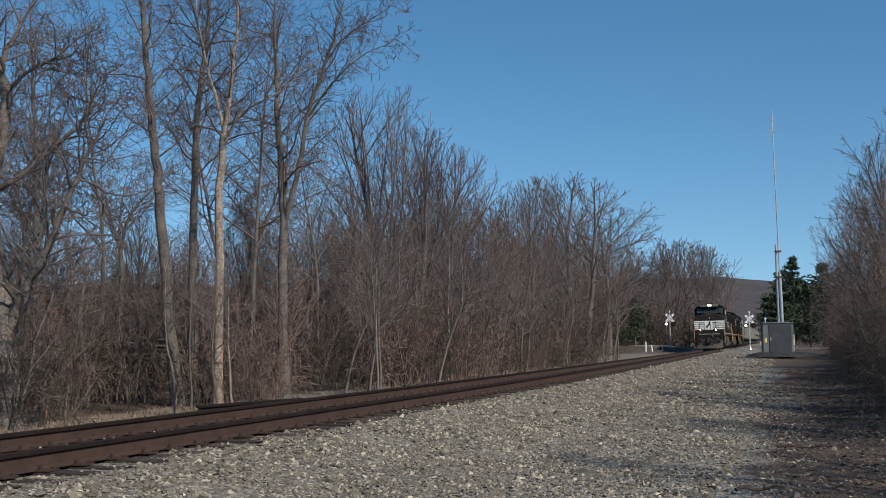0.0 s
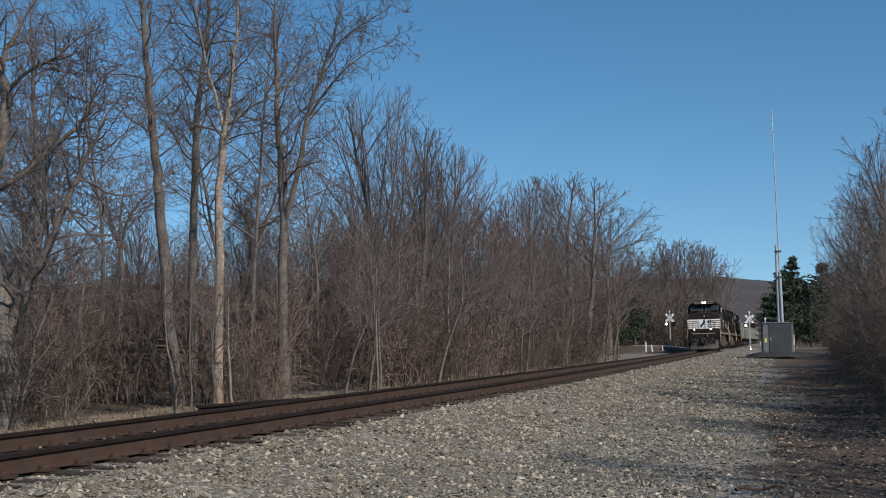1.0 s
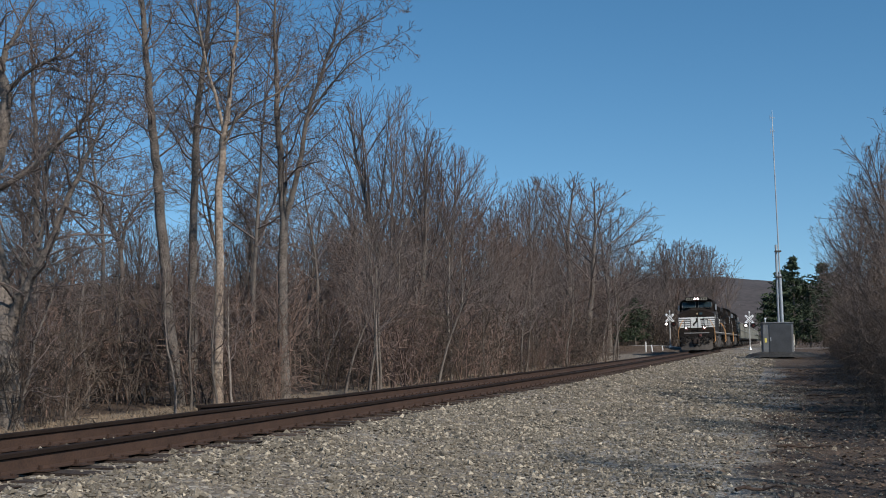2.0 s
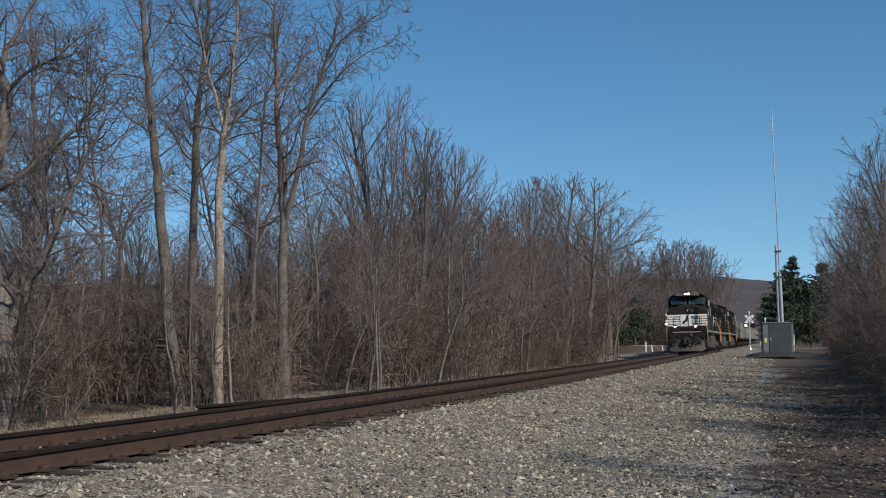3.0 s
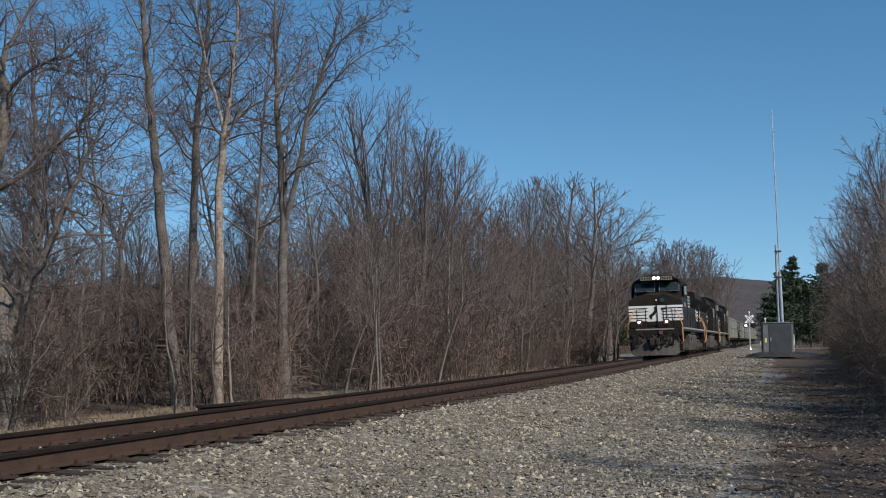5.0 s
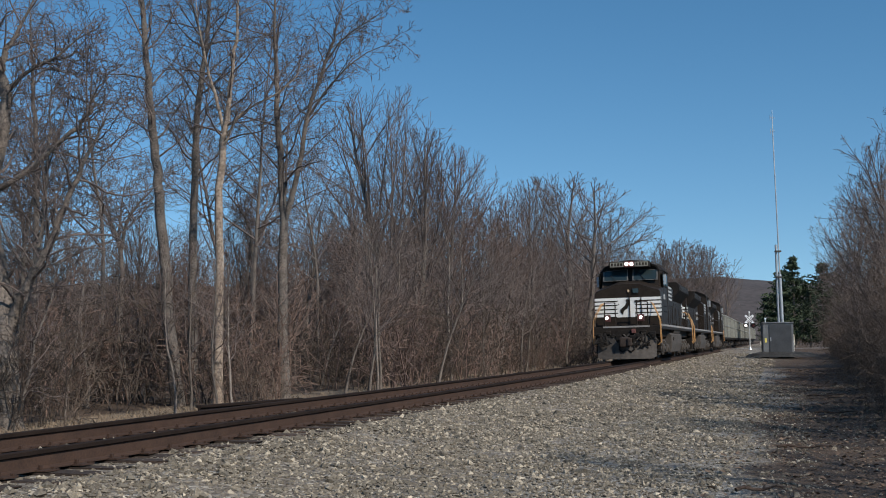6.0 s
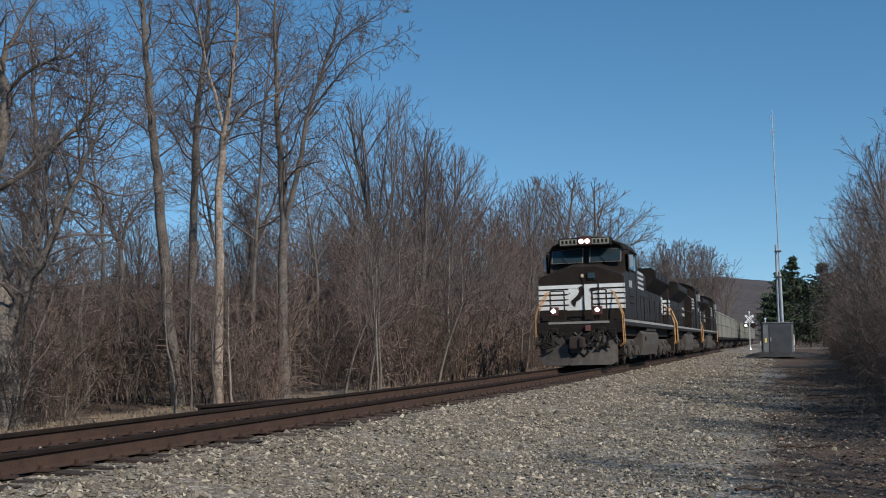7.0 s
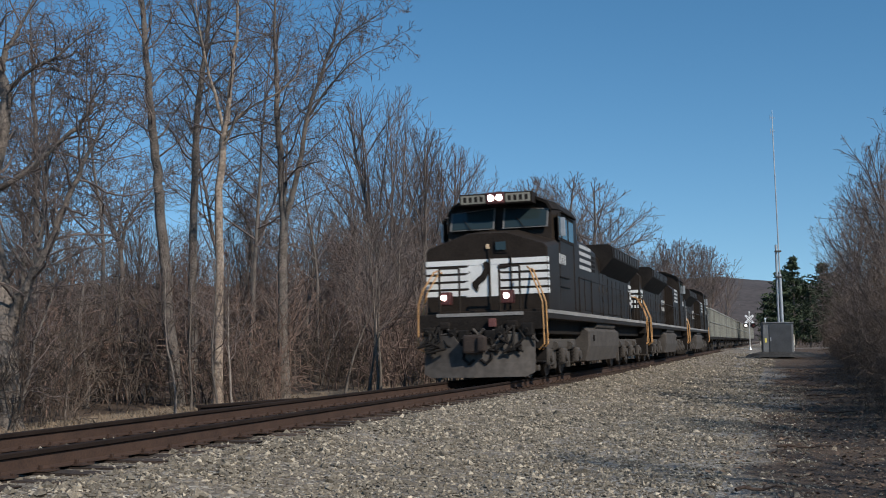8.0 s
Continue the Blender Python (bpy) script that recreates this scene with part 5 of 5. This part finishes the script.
                part("lens", bm, M_HEADLIGHT if lit else M_GLASS, body)
    # nose
    nose_front = [(-1.55, 1.7), (1.55, 1.7), (1.55, 3.2), (1.47, 3.3), (0.5, 3.62), (-0.5, 3.62), (-1.47, 3.3), (-1.55, 3.2)]
    bm = bmesh.new()
    hull(bm, [[(x * 0.985, 1.36, z - 0.01) for x, z in nose_front], [(x, 1.4, z) for x, z in nose_front], [(x, 2.85, z + (0.2 if z > 2 else 0)) for x, z in nose_front]])
    nose = part("nose", bm, M_BLACK, e, "black nose with white stripes")
    zt = [2.97, 2.78, 2.59, 2.40, 2.21]
    for i, z in enumerate(zt):
        for x0, x1 in ((-1.54, -0.44), (0.36, 1.54)) if i else ((-1.54, 1.54),):
            part("stripe", boxed(x0, x1, 1.346, 1.358, z - 0.13, z), M_WHITE, nose, "white stripe")
        for sx in (-1, 1):
            part("stripe", boxed(*sorted((sx * 1.552, sx * 1.56)), 1.36, 1.5 + 0.02 * (i % 2), z - 0.13, z), M_WHITE, nose)
    # a white field with ragged ends that run out between the stripes
    field = [(-0.42, 2.86), (0.34, 2.86), (0.34, 2.80), (0.52, 2.77), (0.34, 2.73), (0.34, 2.62), (0.47, 2.58), (0.34, 2.54), (0.34, 2.43), (0.42, 2.39), (0.34, 2.35), (0.34, 2.05),
             (-0.52, 2.05), (-0.52, 2.2), (-0.44, 2.24), (-0.58, 2.4), (-0.44, 2.45), (-0.52, 2.6), (-0.40, 2.65), (-0.48, 2.78)]
    part("emblem_panel", slab([(x, 1.356, z) for x, z in field[::-1]], 0.014), M_WHITE, nose, "white panel with a dark emblem")
    emblem = [(-0.34, 2.28), (-0.22, 2.16), (-0.19, 2.34), (-0.02, 2.45), (0.07, 2.62), (0.08, 2.84), (0.02, 2.93), (-0.08, 2.86), (-0.05, 2.74), (-0.12, 2.6), (-0.3, 2.45), (-0.36, 2.4)]
    part("emblem", slab([(x, 1.336, z) for x, z in emblem], 0.004), M_BLACK, nose, "plain dark emblem shape")
    part("emblem_foot", slab([(x, 1.336, z) for x, z in ((0.3, 2.8), (0.62, 2.86), (0.7, 2.8), (0.5, 2.72), (0.34, 2.72))], 0.004), M_BLACK, nose)
    part("door_post", boxed(0.07, 0.12, 1.318, 1.334, 1.72, 3.2), M_BLACK, nose)
    part("door_post", boxed(0.62, 0.66, 1.318, 1.334, 1.72, 3.06), M_BLACK, nose)
    win = part("nose_window_frame", plate([(0.22, 1.335, 3.1), (0.56, 1.335, 3.1), (0.56, 1.335, 3.42), (0.22, 1.335, 3.42)], 0.03, 0.01), M_SOOT, nose)
    part("nose_window", plate([(0.27, 1.30, 3.18), (0.53, 1.30, 3.18), (0.53, 1.30, 3.38), (0.27, 1.30, 3.38)], 0.005), M_GLASS, win)
    part("marker_light", boxed(0.02, 0.11, 1.31, 1.335, 3.22, 3.34, bevel=0.01), mat("amber_lens", (0.5, 0.36, 0.22), (0.7, 0.52, 0.34), 4, 40, 0.4), nose, "small amber marker light")
    # cab
    cab_ring = [(-1.53, 1.7), (1.53, 1.7), (1.53, 4.3), (1.4, 4.48), (0.75, 4.76), (0.0, 4.8), (-0.75, 4.76), (-1.4, 4.48), (-1.53, 4.3)]
    bm = bmesh.new()
    def front_y(z):
        return 2.55 + max(0.0, (z - 3.4)) * 0.42
    hull(bm, [[(x * (0.9 if abs(x) > 1.3 else 1), front_y(z), z) for x, z in cab_ring], [(x, front_y(z) + 0.4, z) for x, z in cab_ring], [(x, 5.6, z) for x, z in cab_ring]])
    cab = part("cab", bm, M_BLACK, e)
    bm = bmesh.new()
    roof = [(x, z + 0.19) for x, z in [(-1.56, 4.13), (-1.42, 4.34), (-0.77, 4.6), (0.0, 4.66), (0.77, 4.6), (1.42, 4.34), (1.56, 4.13), (1.5, 4.08), (1.38, 4.28), (0.74, 4.54), (0, 4.6), (-0.74, 4.54), (-1.38, 4.28), (-1.5, 4.08)]]
    hull(bm, [[(x * 0.9, 2.86, z) for x, z in roof], [(x * 0.985, 3.3, z) for x, z in roof], [(x * 0.985, 5.66, z) for x, z in roof]])
    part("cab_roof", bm, M_SOOT, cab)
    for x0, x1 in ((0.14, 1.28), (-1.28, -0.14)):
        drop = 0.09
        o0, o1 = (0, drop) if x0 > 0 else (drop, 0)
        pts = [(x0, 3.88), (x1, 3.88), (x1, 4.40 - o1), (x0, 4.40 - o0)]
        p3 = [(x, front_y(z) - 0.016, z) for x, z in pts]
        gl = part("windscreen", slab(p3, 0.008), M_GLASS, cab, "dark windscreen pane")
        bm = bmesh.new()
        big = [((x - (x0 + x1) / 2) * 1.05 + (x0 + x1) / 2, (z - 4.12) * 1.13 + 4.12) for x, z in pts]
        windows_frame(bm, [(x, front_y(z) - 0.024, z) for x, z in big], 0.075)
        r = bmesh.ops.extrude_face_region(bm, geom=list(bm.faces))
        for v in [g for g in r["geom"] if isinstance(g, bmesh.types.BMVert)]:
            v.co.y += 0.03
        bmesh.ops.recalc_face_normals(bm, faces=bm.faces)
        part("windscreen_frame", bm, M_GASKET, gl, "grey windscreen gasket")
        bm = bmesh.new()
        cx = (x0 + x1) / 2
        rod(bm, (cx, front_y(3.84) - 0.05, 3.84), (cx - 0.25, front_y(4.15) - 0.05, 4.15), 0.012, n=6)
        part("wiper", bm, M_SOOT, gl)
    for sx in (-1, 1):
        x0, x1 = sorted((sx * 0.27, sx * 0.92))
        bm = boxed(x0 - 0.05, x1 + 0.05, 2.5, 3.2, 4.47, 4.77, bevel=0.02)
        hous = part("number_board", bm, M_SOOT, cab, "lit number board with dark bars")
        fy = 2.492
        part("board_face", boxed(x0, x1, fy, fy + 0.006, 4.51, 4.73), mat("board_face", (0.17, 0.16, 0.13), (0.27, 0.255, 0.21), 3, 30), hous)
        for k in range(4):
            u = x0 + 0.06 + k * (x1 - x0 - 0.06) / 4
            part("digit_bar", boxed(u, u + 0.085, fy - 0.004, fy - 0.001, 4.55, 4.69), M_SOOT, hous)
    for sx in (-1, 1):   # brow over each windscreen
        part("brow", slab([(sx * 0.1, front_y(4.44) - 0.07, 4.435), (sx * 1.3, front_y(4.4) - 0.05, 4.36), (sx * 1.3, front_y(4.4) + 0.1, 4.38), (sx * 0.1, front_y(4.44) + 0.1, 4.455)], 0.025), M_BLACK, cab)
    hl = part("headlight", boxed(-0.24, 0.24, 2.46, 3.1, 4.48, 4.78, bevel=0.03), M_REDGLOW, cab, "twin headlight in a housing tinted dark red like a glow")
    for hx in (-0.115, 0.115):
        bm = bmesh.new()
        rod(bm, (hx, 2.44, 4.63), (hx, 2.459, 4.63), 0.082, n=20)
        part("lens", bm, M_HEADLIGHT if lit else M_GLASS, hl)
    for sx in (-1, 1):
        for y0, y1 in ((2.95, 3.2), (3.42, 4.1), (4.3, 5.0)):
            a, b = sorted((sx * 1.532, sx * 1.545))
            fr = part("side_window_frame", boxed(a, b, y0 - 0.06, y1 + 0.06, 3.5, 4.2, bevel=0.004), M_SOOT, cab)
            part("side_window", boxed(*sorted((sx * 1.546, sx * 1.55)), y0, y1, 3.58, 4.12), M_GLASS, fr)
        part("mirror", boxed(*sorted((sx * 1.56, sx * 1.68)), 3.12, 3.16, 3.62, 4.1, bevel=0.008), M_ALU, cab, "bright wing mirror")
        part("sun_shade", boxed(*sorted((sx * 1.53, sx * 1.62)), 3.3, 5.2, 4.24, 4.27), M_SOOT, cab)
        part("cab_door", boxed(*sorted((sx * 1.531, sx * 1.55)), 5.05, 5.55, 1.75, 3.9, bevel=0.006), M_BLACK, cab)
        for k in range(4):
            part("cab_number_bar", boxed(*sorted((sx * 1.531, sx * 1.536)), 2.95 + 0.24 * k, 3.1 + 0.24 * k, 2.9, 3.16), M_GREYPAINT, cab, "grey figures as plain bars")
        for z in (2.3, 2.55):
            part("grab_iron", boxed(*sorted((sx * 1.531, sx * 1.56)), 2.9, 4.2, z, z + 0.02), M_SOOT, cab)
    # hood behind the cab
    def body(name, y0, y1, w, z1, ch, material=M_BLACK, z0=1.7):
        r = [(-w, z0), (w, z0), (w, z1 - ch), (w - ch, z1), (-(w - ch), z1), (-w, z1 - ch)]
        bm = bmesh.new()
        hull(bm, [[(x, y0, z) for x, z in r], [(x, y1, z) for x, z in r]])
        return part(name, bm, material, e)
    cabinet = body("auxiliary_cabinet", 5.6, 9.2, 1.46, 3.9, 0.3)
    for sx in (-1, 1):
        for k in range(4):
            part("lettering_bar", boxed(*sorted((sx * 1.461, sx * 1.466)), 6.3 + 0.05 * (k % 2), 8.3, 2.98 + 0.2 * k, 3.08 + 0.2 * k), M_GREYPAINT, cabinet, "pale lettering as plain bars")
        for k in range(4):
            part("louvre", boxed(*sorted((sx * 1.461, sx * 1.475)), 8.45, 8.95, 3.0 + 0.13 * k, 3.08 + 0.13 * k), M_SOOT, cabinet)
        for y0 in (5.8, 7.0, 8.2):
            part("door_panel", boxed(*sorted((sx * 1.461, sx * 1.478)), y0, y0 + 1.0, 1.8, 2.75, bevel=0.006), M_BLACK, cabinet)
    hood = body("engine_hood", 9.2, 14.2, 1.02, 3.95, 0.25)
    for sx in (-1, 1):
        for k in range(6):
            y0 = 9.3 + 0.8 * k
            d = part("hood_door", boxed(*sorted((sx * 1.021, sx * 1.045)), y0, y0 + 0.72, 1.85, 3.6, bevel=0.008), M_BLACK, hood)
            part("latch", boxed(*sorted((sx * 1.046, sx * 1.065)), y0 + 0.62, y0 + 0.67, 2.6, 2.75), M_DUST, d)
        for r_ in range(2):
            for k in range(3):
                part("lettering_bar", boxed(*sorted((sx * 1.047, sx * 1.052)), 9.6 + 0.62 * k, 10.05 + 0.62 * k, 2.45 + 0.36 * r_, 2.65 + 0.36 * r_), M_GREYPAINT, hood)
    bm = bmesh.new()
    rod(bm, (0, 11.4, 3.9), (0, 11.4, 4.3), 0.32, 0.26, n=18)
    part("exhaust_stack", bm, M_SOOT, e)
    rad = body("radiator_hood", 14.2, 20.6, 1.02, 3.95, 0.2)
    wing = [(-1.5, 4.1), (-1.36, 4.2), (1.36, 4.2), (1.5, 4.1), (1.52, 3.72), (1.03, 3.2), (-1.03, 3.2), (-1.52, 3.72)]
    bm = bmesh.new()
    hull(bm, [[(x, 12.6, z) for x, z in wing], [(x, 19.7, z) for x, z in wing]])
    rw = part("radiator_wing", bm, M_SOOT, e, "sooty overhanging radiator housing")
    for sx in (-1, 1):
        for k in range(10):
            part("louvre", boxed(*sorted((sx * 1.51, sx * 1.535)), 12.9 + 0.66 * k, 13.4 + 0.66 * k, 3.76, 4.05), M_BLACK, rw)
        for k in range(6):
            y0 = 14.4 + 1.0 * k
            part("hood_door", boxed(*sorted((sx * 1.021, sx * 1.045)), y0, y0 + 0.9, 1.85, 3.1, bevel=0.008), M_BLACK, rad)
        for i in range(4):
            for k in range(3):
                part("end_stripe_bar", boxed(*sorted((sx * 1.047, sx * 1.054)), 19.75 + 0.28 * k, 19.93 + 0.28 * k, 2.35 + 0.22 * i, 2.48 + 0.22 * i), M_WHITE, rad, "short white bars at the hood's end")
    for i in range(4):
        part("rear_stripe", boxed(-0.95, 0.95, 20.602, 20.612, 2.35 + 0.22 * i, 2.48 + 0.22 * i), M_WHITE, rad)
    part("rear_headlight", boxed(-0.2, 0.2, 20.602, 20.7, 3.6, 3.85, bevel=0.02), M_SOOT, rad)
    # side rails along the walkway
    for sx in (-1, 1):
        for k in range(8):
            y = 6.0 + k * 2.1
            bm = bmesh.new()
            rod(bm, (sx * 1.49, y, 1.7), (sx * 1.49, y, 2.7), 0.016, n=6)
            part("side_stanchion", bm, M_BLACK, e)
        bm = bmesh.new()
        rod(bm, (sx * 1.49, 6.0, 2.7), (sx * 1.49, 20.9, 2.7), 0.018, n=6)
        part("side_rail", bm, M_BLACK, e)
    part("horn", boxed(-0.3, 0.2, 6.4, 6.8, 3.88, 4.1, bevel=0.04), M_DUST, e)
    return e


LEAD = locomotive("diesel_locomotive", "black diesel locomotive with white nose stripes and lit headlights", True)
SECOND = locomotive("diesel_locomotive", "black diesel locomotive running backwards behind the first", False)
THIRD = copy_thing(SECOND, Matrix())
tagged(THIRD, "black diesel locomotive running backwards ahead of the hopper cars")


# ---------------------------------------------------------------- hopper cars
CAR = 15.2


def hopper_car():
    e = thing("hopper_car", "grey-green steel hopper car with ribbed sides", "railway car", "hopper cars of the train")
    r = [(-1.5, 1.15), (1.5, 1.15), (1.56, 1.3), (1.56, 3.45), (1.5, 3.5), (-1.5, 3.5), (-1.56, 3.45), (-1.56, 1.3)]
    bm = bmesh.new()
    hull(bm, [[(x, 0.9, z) for x, z in r], [(x, CAR - 0.9, z) for x, z in r]])
    b = part("body", bm, M_HOPPER, e)
    for sx in (-1, 1):
        for k in range(13):
            y = 1.0 + k * (CAR - 2.0) / 12
            part("rib", boxed(*sorted((sx * 1.565, sx * 1.64)), y - 0.05, y + 0.05, 1.25, 3.42), M_HOPPER, b)
        for z in (2.35, 3.44):
            part("side_band", boxed(*sorted((sx * 1.565, sx * 1.66)), 0.9, CAR - 0.9, z, z + 0.09), M_HOPPER, b)
        part("sill", boxed(*sorted((sx * 1.4, sx * 1.55)), 0.5, CAR - 0.5, 0.98, 1.2, bevel=0.01), M_SOOT, e)
        for y in (0.95, CAR - 0.95):
            bm = bmesh.new()
            for k in range(6):
                rod(bm, (sx * 1.6, y - 0.2, 1.3 + 0.36 * k), (sx * 1.6, y + 0.2, 1.3 + 0.36 * k), 0.015, n=5)
            part("ladder", bm, M_SOOT, e)
    for k in range(4):
        y = 1.2 + (k + 0.5) * (CAR - 2.4) / 4
        bm = bmesh.new()
        bmesh.ops.create_uvsphere(bm, u_segments=16, v_segments=8, radius=1.0)
        for v in bm.verts:
            v.co = Vector((v.co.x * 1.4, y + v.co.y * 1.75, 3.46 + max(v.co.z, -0.05) * 0.5 * (1 + 0.12 * noise.noise((v.co.x * 3, v.co.y * 3 + k, 1)))))
        part("load_heap", bm, M_HOPPER, e, "heaped pale grey load")
    for k in range(3):
        y = 3.6 + k * (CAR - 7.2) / 2
        bm = bmesh.new()
        hull(bm, [[(-1.3, y - 1.3, 1.16), (1.3, y - 1.3, 1.16), (1.3, y + 1.3, 1.16), (-1.3, y + 1.3, 1.16)], [(-0.8, y - 0.4, 0.45), (0.8, y - 0.4, 0.45), (0.8, y + 0.4, 0.45), (-0.8, y + 0.4, 0.45)]])
        part("discharge_chute", bm, M_SOOT, e)
    for y in (2.0, CAR - 2.0):
        for sx in (-1, 1):
            bm = boxed(*sorted((sx * 1.0, sx * 1.14)), y - 1.1, y + 1.1, 0.55, 0.8, bevel=0.03)
            box(bm, *sorted((sx * 1.0, sx * 1.16)), y - 0.35, y + 0.35, 0.28, 0.6, bevel=0.03)
            part("truck_frame", bm, M_DUST, e)
            for d in (-0.88, 0.88):
                bm = bmesh.new()
                rod(bm, (sx * 0.71, y + d, 0.46), (sx * 0.85, y + d, 0.46), 0.46, n=24)
                part("wheel", bm, M_WHEEL, e)
    for y0, y1 in ((0.0, 0.9), (CAR - 0.9, CAR)):
        part("coupler", boxed(-0.13, 0.13, y0, y1, 0.76, 1.02, bevel=0.02), M_WHEEL, e)
    return e


CARS = [hopper_car()]
for k in range(11):
    CARS.append(copy_thing(CARS[0], Matrix()))


# ---------------------------------------------------------------- movement of the train
LEAN = 1.0   # the train leans into the bend


def lead_s(t):
    """How far along the track the leading coupler is at t seconds."""
    return 111.245 - 8.887 * t - 0.5179 * t * t + 0.01973 * t ** 3


def on_track(s, length, backwards):
    """Pose of a vehicle whose leading end is at s: its two bogies stand on the centre line."""
    xa, ya, _ = track_at(s + 0.2 * length)
    xb, yb, _ = track_at(s + 0.8 * length)
    h = math.atan2(xb - xa, yb - ya)
    dx, dy = math.sin(h), math.cos(h)
    x, y = xa - dx * 0.2 * length, ya - dy * 0.2 * length
    if backwards:
        return pose(x + dx * length, y + dy * length, 0, 0, LEAN, 180 - math.degrees(h))
    return pose(x, y, 0, 0, -LEAN, -math.degrees(h))


def motions():
    times = [0.25 * i for i in range(33)]
    back = 0.0
    for ob, length, rev in [(LEAD, LOCO, False), (SECOND, LOCO, True), (THIRD, LOCO, True)] + [(c, CAR, False) for c in CARS]:
        walk(ob, [(t, on_track(lead_s(t) + back, length, rev)) for t in times])
        back += length
        if length == LOCO:
            for ax in [c for c in ob.children if c.name.startswith("wheelset")]:
                y, z = ax.location.y, ax.location.z
                sg = -1 if rev else 1
                walk(ax, [(i / 30, pose(0, y, z, sg * math.degrees((lead_s(i / 30) - lead_s(0)) / 0.52) * -1, 0, 0)) for i in range(241)])


motions()
